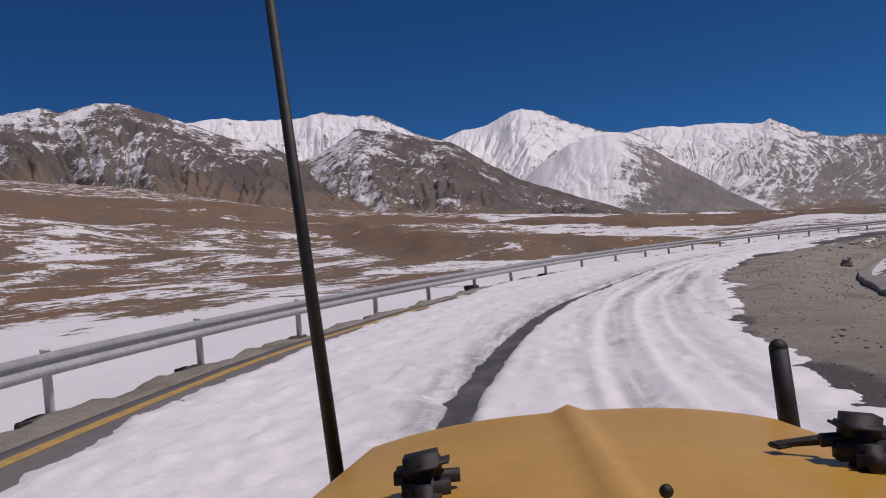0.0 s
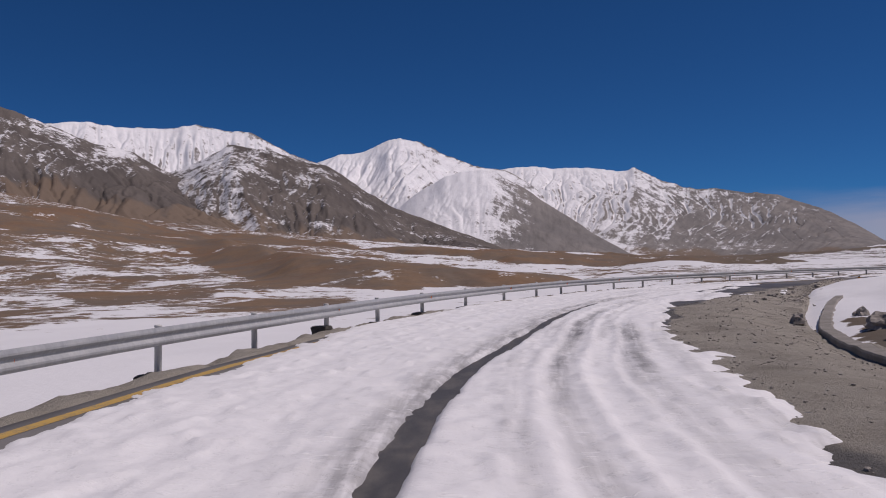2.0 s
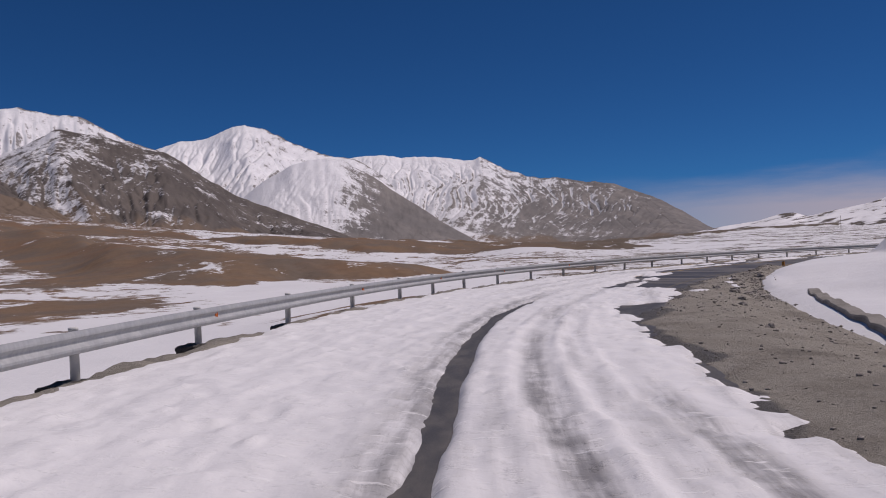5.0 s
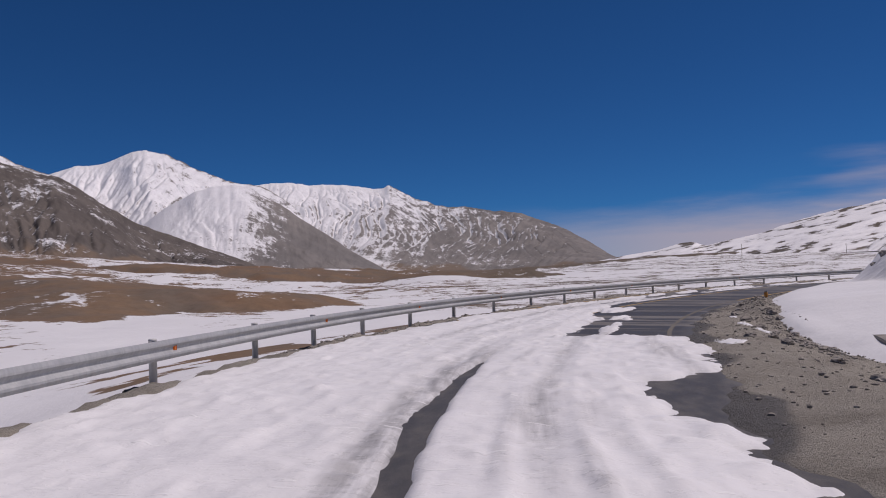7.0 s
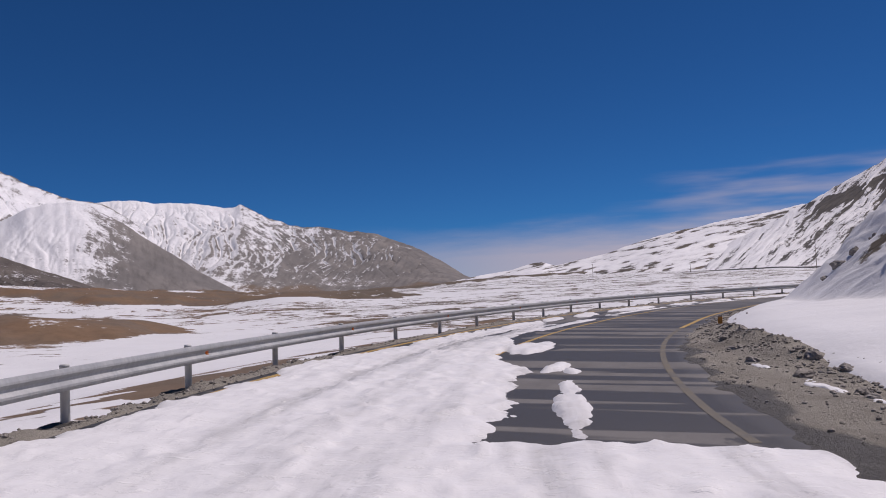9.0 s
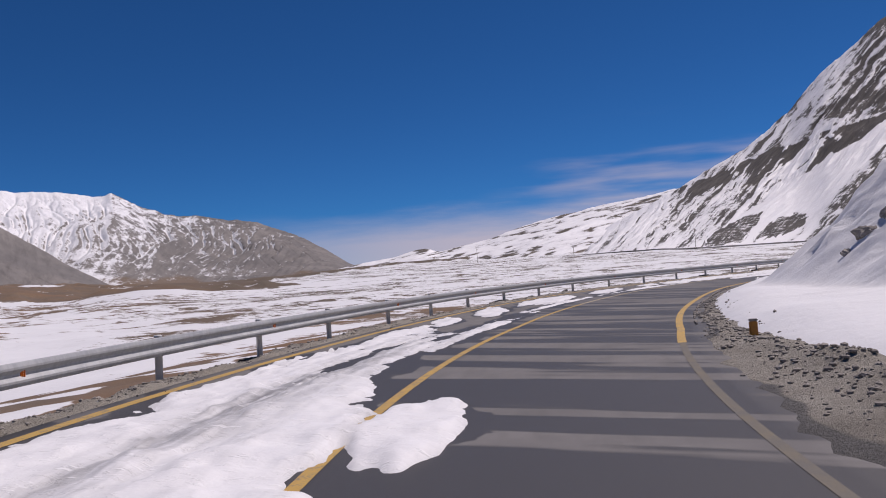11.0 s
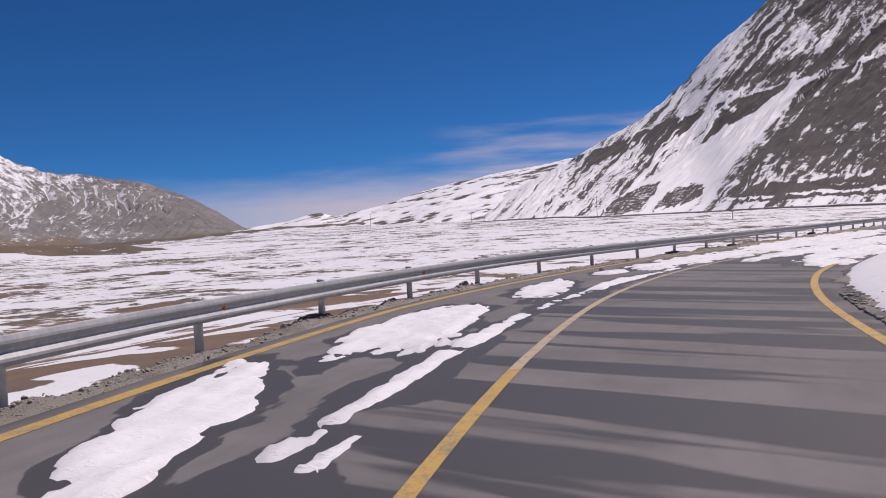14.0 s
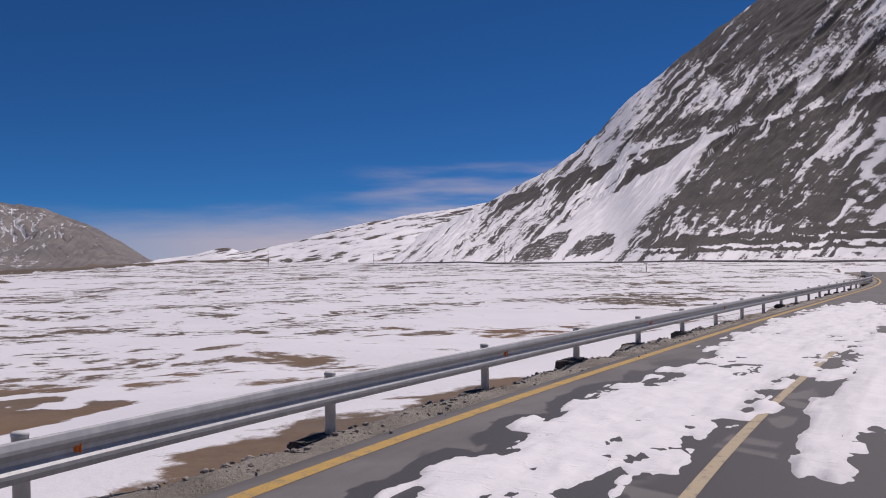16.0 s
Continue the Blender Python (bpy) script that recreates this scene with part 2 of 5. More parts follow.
def steel_material(name, a, b, rough, metal):
    m, n = material(name)
    at = n.place()
    spots = n.noise(at, 3.0, 8.0, 0.65)
    streaks = n.noise(n.scaled(at, 14.0, 14.0, 1.2), 1.0, 5.0, 0.6)
    tone = n.mix(n.ramp(n.math("ADD", n.math("MULTIPLY", spots, 0.5), n.math("MULTIPLY", streaks, 0.5)), 0.35, 0.65), (*a, 1), (*b, 1))
    n.surface(tone, n.ramp(spots, 0.3, 0.7, rough - 0.08, rough + 0.12), metal, n.bump(spots, 0.1, 0.02))
    return m


def plain(name, a, b, scale, rough, metal=0.0, bump=0.3, depth=0.02):
    """A surface whose two tones mix in coarse and fine grain."""
    m, n = material(name)
    at = n.place()
    coarse, fine = n.noise(at, scale, 6.0), n.noise(at, scale * 11, 5.0, 0.7)
    tone = n.mix(n.ramp(n.math("ADD", n.math("MULTIPLY", coarse, 0.6), n.math("MULTIPLY", fine, 0.4)), 0.36, 0.64), (*a, 1), (*b, 1))
    n.surface(tone, rough, metal, n.bump(fine, bump, depth))
    return m


M_PAINT, M_CREAM = paint_material(), pale_paint_material()
M_FADED = plain("dirt_covered_paint", (0.135, 0.128, 0.12), (0.175, 0.152, 0.115), 2.0, 0.85)
M_RAIL = steel_material("galvanised_steel", (0.36, 0.37, 0.385), (0.46, 0.47, 0.48), 0.5, 0.25)
M_POST = steel_material("dull_galvanised_post", (0.52, 0.52, 0.51), (0.62, 0.62, 0.61), 0.6, 0.05)
M_REFLECT = plain("orange_reflector", (0.85, 0.22, 0.025), (0.70, 0.17, 0.02), 20.0, 0.35)


def gravel_material():
    """Dusty gravel, soaked and dark where the attribute wet says that meltwater reaches it."""
    m, n = material("road_gravel")
    at = n.place()
    coarse, mid, fine = n.noise(at, 0.9, 6.0), n.noise(at, 7.0, 6.0, 0.65), n.noise(at, 34.0, 5.0, 0.7)
    tone = n.mix(n.ramp(n.math("ADD", n.math("MULTIPLY", coarse, 0.5), n.math("MULTIPLY", fine, 0.5)), 0.36, 0.64), (0.245, 0.224, 0.192, 1), (0.345, 0.320, 0.280, 1))
    tone = n.mix(n.ramp(mid, 0.60, 0.70, 0.0, 0.55), tone, (0.115, 0.104, 0.092, 1))
    tone = n.mix(n.ramp(fine, 0.62, 0.72, 0.0, 0.6), tone, (0.40, 0.385, 0.355, 1))
    dust = n.noise(at, 0.45, 5.0, 0.6, warp=0.4)
    tone = n.mix(n.ramp(dust, 0.46, 0.62, 0.0, 0.5), tone, (0.300, 0.275, 0.235, 1))
    tone = n.mix(n.ramp(dust, 0.48, 0.34, 0.0, 0.5), tone, (0.150, 0.134, 0.114, 1))
    soak = n.ramp(n.math("ADD", n.attr("wet"), n.math("MULTIPLY", n.math("SUBTRACT", coarse, 0.5), 0.9)), 0.25, 0.75)
    tone = n.mix(n.math("MULTIPLY", soak, 0.85), tone, (0.078, 0.074, 0.070, 1))
    n.surface(tone, n.math("SUBTRACT", 0.95, n.math("MULTIPLY", soak, 0.3)), 0.0, n.bump(n.math("ADD", mid, n.math("MULTIPLY", fine, 0.7)), 0.9, 0.06), 0.3)
    return m


M_GRAVEL = gravel_material()
M_STONE = plain("grey_stone", (0.21, 0.19, 0.17), (0.36, 0.33, 0.30), 3.0, 0.9, 0.0, 0.35, 0.02)
M_CONCRETE = plain("old_concrete", (0.20, 0.185, 0.165), (0.29, 0.27, 0.25), 2.0, 0.9, 0.0, 0.5, 0.02)
# footing concrete darkened all over, with the slab edge's shade in its colour
M_CLOD = plain("shaded_broken_concrete", (0.045, 0.042, 0.040), (0.12, 0.11, 0.10), 6.0, 0.95, 0.0, 0.8, 0.03)
# the dark tone holds the shade of the far embankment's front face
M_FAR = plain("shaded_embankment", (0.07, 0.066, 0.064), (0.26, 0.25, 0.245), 0.12, 0.95, 0.0, 0.5, 0.2)
M_MARKER = plain("orange_marker_paint", (0.50, 0.22, 0.03), (0.36, 0.16, 0.04), 6.0, 0.6)
M_POLE = plain("weathered_pole_wood", (0.20, 0.17, 0.14), (0.28, 0.25, 0.21), 3.0, 0.9)


# ---- mesh helpers ----
def mesh_object(name, verts, faces, mat, parent=None, smooth=True, attrs=None, uv=None):
    me = bpy.data.meshes.new(name)
    me.from_pydata(np.asarray(verts, float).tolist(), [], faces if isinstance(faces, list) else faces.tolist())
    if smooth:
        me.polygons.foreach_set("use_smooth", np.ones(len(me.polygons), bool))
    for key, values in (attrs or {}).items():
        me.attributes.new(key, "FLOAT", "POINT").data.foreach_set("value", np.asarray(values, np.float32).ravel())
    if uv is not None:
        loops = np.empty(len(me.loops), np.int32)
        me.loops.foreach_get("vertex_index", loops)
        me.uv_layers.new(name="sd").data.foreach_set("uv", np.asarray(uv, np.float32)[loops].ravel())
    me.materials.append(mat)
    me.update()
    ob = new(name, me)
    ob.parent = parent
    return ob


def part(name, bm, mat, parent=None, label="", smooth=False):
    me = bpy.data.meshes.new(name)
    bm.normal_update()
    bm.to_mesh(me)
    bm.free()
    if smooth:
        me.polygons.foreach_set("use_smooth", np.ones(len(me.polygons), bool))
    me.materials.append(mat)
    ob = new(name, me)
    ob.parent = parent
    return tagged(ob, label) if label else ob


def grid_faces(rows, cols, keep=None):
    i = np.arange(rows * cols).reshape(rows, cols)
    f = np.stack([i[:-1, :-1], i[1:, :-1], i[1:, 1:], i[:-1, 1:]], -1).reshape(-1, 4)
    return f if keep is None else f[keep.reshape(-1)]


def smoothstep(a, b, x):
    t = np.clip((x - a) / (b - a), 0, 1)
    return t * t * (3 - 2 * t)


def value_noise(x, y, seed=0):
    """Lattice noise of -1 to 1 for arrays."""
    xi, yi = np.floor(x).astype(np.int64), np.floor(y).astype(np.int64)
    fx, fy = x - xi, y - yi
    fx, fy = fx * fx * fx * (fx * (fx * 6 - 15) + 10), fy * fy * fy * (fy * (fy * 6 - 15) + 10)

    def corner(a, b):
        h = (a * 374761393 + b * 668265263 + seed * 974634777) & 0x7FFFFFFF
        h = ((h ^ (h >> 13)) * 1274126177) & 0x7FFFFFFF
        return ((h ^ (h >> 16)) & 0xFFFF) / 32767.5 - 1

    low = corner(xi, yi) * (1 - fx) + corner(xi + 1, yi) * fx
    top = corner(xi, yi + 1) * (1 - fx) + corner(xi + 1, yi + 1) * fx
    return low * (1 - fy) + top * fy


def fbm(x, y, octaves=5, seed=0, gain=0.5):
    total, amp = 0.0, 1.0
    for k in range(octaves):
        total = total + amp * value_noise(x * 2**k + 17.3 * k, y * 2**k - 9.1 * k, seed + k)
        amp *= gain
    return total


def ridged(x, y, octaves=5, seed=0, gain=0.5):
    total, amp = 0.0, 1.0
    for k in range(octaves):
        total = total + amp * (1 - 2 * np.abs(value_noise(x * 2**k + 3.7 * k, y * 2**k + 5.9 * k, seed + k)))
        amp *= gain
    return total


# ---- the bend of the road: s metres along the guard rail's line, d metres to its right ----
HEADINGS = [(-90, -1), (-10, -3.4), (2, -7.9), (14, -19.0), (28, -29.6), (43, -40.1), (61, -53.9), (77, -66.0), (84, -68.6), (92, -77.0),
            (100, -84.6), (108, -87.4), (118, -87.7), (132, -88.4), (160, -88.4), (200, -83.0), (420, -72)]
LINE_S = np.arange(-90, 420.01, 0.25)
turn = np.radians(np.interp(LINE_S, *np.array(HEADINGS, float).T))
turn = np.convolve(np.pad(turn, 12, mode="edge"), np.ones(25) / 25, "valid")
LINE = np.cumsum(np.stack([-np.sin(turn), np.cos(turn)], -1) * 0.25, axis=0)
LINE += np.array([18.48, 54.95]) - LINE[np.argmin(abs(LINE_S - 50.0))]
SIDE = np.stack([np.cos(turn), np.sin(turn)], -1)


def along(table):
    xs, ys = np.array(table, float).T
    return lambda s: np.interp(s, xs, ys)


RAIL_D = along([(-90, -2.0), (0, -1.75), (7, -1.2), (12, -0.75), (16, -0.4), (20, -0.2), (30, -0.15), (40, -0.3), (50, -0.35), (60, -0.25), (67, -0.12), (75, -0.25), (80, -0.4), (86, -0.25),
                (95, -0.3), (105, -0.05), (420, 0.0)])
LEFT_D = along([(-90, -0.2), (-4, -0.15), (2, -0.05), (5, 0.12), (8, 0.35), (12, 0.5), (14, 0.65), (20, 0.6), (50, 0.8), (66, 1.0), (75, 0.85), (79, 0.68), (86, 0.48), (94, 0.68), (420, 0.7)])
MID_D = along([(-90, 4.4), (57, 4.65), (70, 4.70), (80, 4.4), (100, 4.12), (420, 4.1)])
RIGHT_D = along([(-90, 8.0), (45, 8.05), (57, 8.3), (67, 8.55), (79, 8.35), (95, 7.95), (420, 7.8)])
BANK_D = along([(-90, 12.4), (0, 12.4), (12, 12.35), (16, 12.3), (19, 12.2), (22.5, 12.2), (27, 12.05), (33, 11.95), (39, 11.75), (44, 11.3), (49, 10.95), (53, 10.55), (57, 10.2), (62, 9.8), (68, 9.5), (73, 9.25), (78.5, 8.95), (92, 8.6), (110, 8.4), (420, 8.4)])
BANK_H = along([(-90, 2.0), (0, 2.0), (30, 3.0), (42, 4.6), (62, 4.6), (71, 4.2), (80, 3.0), (90, 1.2), (105, 0.7), (420, 0.7)])
APRON = along([(-90, 14), (0, 14), (30, 11), (42, 10), (52, 8.5), (61, 6.5), (70, 3.2), (80, 1.4), (88, 1.6), (96, 4), (116, 8), (420, 8)])



# front edge of the ditch wall and the height of its top
WALL_D = along([(2, 12.25), (14, 12.15), (19, 12.0), (24, 12.15), (28, 12.4), (32, 12.6), (36, 12.65), (42, 12.55), (48.5, 12.3)])
WALL_Z = along([(2, -0.33), (26, -0.33), (32, -0.25), (42, -0.2), (48.5, -0.12)])


def VERGE_D(s):
    """The asphalt's outer edge runs half a metre from here."""
    return np.maximum(RAIL_D(s), LEFT_D(s) - 0.80)


def on_line(s, d):
    """Plan places for arrays of s and d."""
    s, d = np.broadcast_arrays(np.asarray(s, float), np.asarray(d, float))
    base = np.stack([np.interp(s, LINE_S, LINE[:, k]) for k in (0, 1)], -1)
    side = np.stack([np.interp(s, LINE_S, SIDE[:, k]) for k in (0, 1)], -1)
    return base + side * d[..., None]


def off_line(xy):
    """s and d of plan places, by the nearest point of the line."""
    s, d = np.empty(len(xy)), np.empty(len(xy))
    some = LINE[::4]
    for a in range(0, len(xy), 4000):
        q = xy[a:a + 4000]
        near = np.argmin(((q[:, None] - some[None]) ** 2).sum(-1), axis=1) * 4
        off = q - LINE[near]
        s[a:a + 4000] = LINE_S[near] + (off * np.stack([-SIDE[near, 1], SIDE[near, 0]], -1)).sum(-1)
        d[a:a + 4000] = (off * SIDE[near]).sum(-1)
    return s, d


# ---- ground: one sheet, fine near the road, out to the horizon ----
def bearing(x, y, cx, cy):
    return np.degrees(np.arctan2(-(x - cx), y - cy))


def ground_height(x, y):
    r0 = np.hypot(x - 5, y - 20)
    az = bearing(x, y, 5, 20)
    rise = np.interp(az, [-180, -120, -75, -60, -40, -28, -19, -8, 3, 11, 21, 28, 45, 90, 180],
                     [1.0, 0.9, 0.95, 1.0, 0.85, 0.15, 0.65, 1.5, 2.7, 3.7, 5.8, 6.7, 7.0, 5.0, 1.0])
    floor = -1.35 + np.tan(np.radians(rise)) * np.clip(r0 - 90, 0, 1500) * smoothstep(40, 320, r0)
    roll = fbm(x / 60, y / 60, 4, 5) * np.clip((r0 - 50) / 250, 0, 1) * (0.6 + 2.4 * smoothstep(-36, -20, az)) + fbm(x / 9, y / 9, 3, 8) * 0.16
    # two brown rises that end in a clear line where the snow of the valley floor begins
    rough_edge = 7 * fbm(x / 14, y / 22, 4, 45)
    inside_1 = y - np.interp(x, [-40, -24, -12, -3, 5, 13, 20, 27, 35, 41, 60], [290, 200, 152, 116, 104, 106, 116, 115, 117, 122, 140]) + rough_edge
    depth_1 = np.interp(x, [-40, 0, 20, 30, 45], [90, 75, 48, 26, 18])
    rise_1 = smoothstep(0, 5, inside_1) * smoothstep(depth_1 * 1.3, depth_1 * 0.8, inside_1) * smoothstep(46, 40, x + 0.5 * rough_edge)
    inside_2 = y - np.interp(x, [0, 40, 90, 120, 150, 172, 185, 200], [420, 300, 272, 246, 250, 276, 330, 600]) + 1.6 * rough_edge
    rise_2 = smoothstep(0, 8, inside_2) * smoothstep(120, 80, inside_2)
    mound = np.interp(x, [-40, -10, 8, 20, 30, 45], [2.0, 3.2, 3.2, 2.2, 1.5, 0.8]) * rise_1 * smoothstep(0, np.interp(x, [-20, 0, 20], [110, 55, 18]), inside_1) + 2.6 * rise_2 * smoothstep(0, 25, inside_2)
    mound = mound + 1.8 * np.exp(-((x + 60) / 30) ** 2 - ((y - 105) / 16) ** 2)
    z = floor + roll + mound
    snow = np.interp(az, [-180, -60, -42, -33, -22, -8, 6, 30, 60, 180], [0.56, 0.60, 0.59, 0.56, 0.50, 0.45, 0.43, 0.44, 0.44, 0.5])
    snow = snow + 0.24 * smoothstep(52, 66, r0) * smoothstep(190, 130, r0) * smoothstep(-27, -19, az) * smoothstep(6, -4, az) - (0.40 - 0.16 * fbm(x / 8, y / 20, 3, 87)) * np.maximum(rise_1, rise_2) + 0.16 * smoothstep(-70, -20, inside_2) * (1 - rise_2) * (1 - rise_1) * smoothstep(10, 30, x) - smoothstep(250, 800, r0) * smoothstep(-38, -22, az) * 0.04
    white = smoothstep(62 + 28 * smoothstep(4, -14, az), 32 + 20 * smoothstep(4, -14, az), -(x - 5) * 0.25 + (y - 45) * 0.2 + r0 * 0.75) * smoothstep(140, 60, y)
    snow = snow + white * (0.30 - 0.27 * smoothstep(-18, -30, az) - 0.10 * smoothstep(-8, 6, az)) * (1 - rise_1)
    near = np.hypot(x - 40, y - 50) < 220
    s, d = off_line(np.stack([x[near], y[near]], -1))
    zn, sn = z[near], snow[near]
    edge = VERGE_D(s)
    # outer side: a low embankment down to the valley floor
    out = smoothstep(0.35, np.interp(s, [34, 48, 110, 130], [5.0, 13.0, 13.0, 7.0]), edge - d)
    zn = np.where(d < edge, -0.18 * (1 - out) + zn * out - 0.05, zn)
    sn = np.where(d < edge, sn + smoothstep(16, 4, edge - d) * 0.10 + smoothstep(30, 14, edge - d) * 0.22 * smoothstep(46, 34, s) - smoothstep(2.2, 0.6, edge - d) * 0.25 * smoothstep(34, 44, s), sn)
    # turf laid bare below the rail along part of the bend
    bare = smoothstep(36, 46, s) * smoothstep(98, 88, s) * smoothstep(-9.0, -4.0, d) * smoothstep(-0.4, -1.2, d)
    bare = bare * (0.85 + 0.3 * np.sin(s * 0.38 + 0.8) * np.cos(s * 0.13)) + 1.0 * np.exp(-((s - 104) / 4) ** 2 - ((d + 14) / 2.6) ** 2)
    patches = fbm(x[near] / 1.5, y[near] / 1.5, 3, 43)
    sn = sn - (0.50 + 1.15 * patches) * bare
    # inner side: a snowy apron, then the cut slope
    inside = d - BANK_D(s)
    steep = np.minimum(np.clip(inside - APRON(s), 0, 30) * np.interp(s, [62, 71, 80, 88], [0.50, 0.80, 0.80, 0.50]), BANK_H(s))
    bank = 0.26 * smoothstep(-0.2, 1.2, inside) + np.clip(inside, 0, 12) * 0.09 + steep
    bank = bank + fbm(x[near] / 2.6, y[near] / 2.6, 5, 21) * (0.05 * smoothstep(0, 2, inside) + 0.36 * smoothstep(0, 1.5, steep)) + ridged(x[near] / 1.1, y[near] / 1.1, 3, 29) * 0.16 * smoothstep(0.2, 1.2, steep)
    # the ditch in which the low wall stands
    ditch = np.maximum(smoothstep(0.05, 0.9, inside), smoothstep(50, 44, s)) * smoothstep(6.5, 2.6, inside)
    bank = bank - np.interp(s, [22, 44, 52], [0.62, 0.62, 0.0]) * ditch
    zn = np.where(d > edge, -0.75 + (0.75 + bank) * smoothstep(-0.8, 0.1, inside), zn)
    crags = smoothstep(0.4, 2.0, steep) * smoothstep(77, 71, s)
    sn = np.where(d > edge, 1.05 - 0.30 * smoothstep(30, 24, s) * smoothstep(0.3, 1.0, inside) - 0.15 * smoothstep(22, 8, s) - 0.52 * crags * (1 + fbm(x[near] / 3.5, y[near] / 3.5, 3, 61)), sn)
    rubble = smoothstep(11, 15, s) * smoothstep(33, 26, s) * smoothstep(0.3, 0.6, d - WALL_D(s)) * smoothstep(4.5, 2.5, d - WALL_D(s))
    sn = sn - rubble * (0.62 + 0.7 * fbm(x[near] / 1.6, y[near] / 1.6, 4, 63))
    far = smoothstep(20, 70, inside)
    zn = np.where((d > edge), zn * (1 - far) + z[near] * far, zn)
    z[near], snow[near] = zn, sn
    return z, snow


def build_ground():
    radii = np.unique(np.concatenate([np.linspace(0.3, 130, 330), np.geomspace(130, 4600, 150)]))
    angles = np.radians(np.concatenate([np.arange(-130, 100, 0.33), np.arange(100, 230, 1.5)]))
    rr, aa = np.meshgrid(radii, angles, indexing="ij")
    x, y = 40 - np.sin(aa) * rr, 44 + np.cos(aa) * rr
    z, snow = ground_height(x.ravel(), y.ravel())
    cols = len(angles)
    f = grid_faces(len(radii), cols)
    i = np.arange(len(radii) - 1) * cols
    f = np.concatenate([f, np.stack([i + cols - 1, i + 2 * cols - 1, i + cols, i], -1)])
    fine = 0.72 + 0.28 * smoothstep(6, -42, bearing(x, y, 5, 20)).ravel()
    by = np.hypot(x - 40, y - 60).ravel() < 75
    s, d = off_line(np.stack([x.ravel()[by], y.ravel()[by]], -1))
    fine[by] = fine[by] * (1 - 0.35 * smoothstep(-24, -16, d) * smoothstep(28, 44, s) * (d < 1))
    ob = mesh_object("ground", np.stack([x.ravel(), y.ravel(), z], -1), f, M_VALLEY, attrs={"snow": snow, "broken": fine})
    tagged(ob, "brown turf valley floor patched with melting snow", "ground", kind="structure")


build_ground()


# ---- mountains ----
def smooth2(z, times):
    for _ in range(times):
        p = np.pad(z, 1, mode="edge")
        z = (p[:-2, 1:-1] + p[2:, 1:-1] + p[1:-1, :-2] + p[1:-1, 2:] + 4 * z) / 8
    return z


def carve(z, du, dv, depth, rounds=22):
    """Water runs down the face from row to row and cuts branching gullies; gives the new heights and how much water passes each place."""
    rows, cols = z.shape
    j = np.arange(cols)
    fade = smoothstep(0.22, 0.60, np.linspace(0, 1, rows))[:, None] * smoothstep(1.0, 0.90, np.linspace(0, 1, rows))[:, None]
    flow = np.ones_like(z)
    for k in range(rounds):
        passing = np.ones(cols)
        for r in range(rows - 1, 0, -1):
            flow[r] = passing
            drop = np.full((3, cols), -1e9)
            for i, off in enumerate((-1, 0, 1)):
                to = np.clip(j + off, 0, cols - 1)
                drop[i] = (z[r] - z[r - 1][to]) / math.hypot(dv, off * du)
            to = np.clip(j + np.argmax(drop, axis=0) - 1, 0, cols - 1)
            passing = 1 + np.bincount(to, passing, minlength=cols)
        flow[0] = passing
        cut = smooth2(np.sqrt(np.minimum(flow, 900.0)) / 30.0, 1)
        z = z - depth / rounds * 3.0 * cut * fade
        if k % 3 == 2:
            z = z + (smooth2(z, 1) - z) * 0.35 * fade
    return smooth2(z, 2), smooth2(np.log(flow), 2)


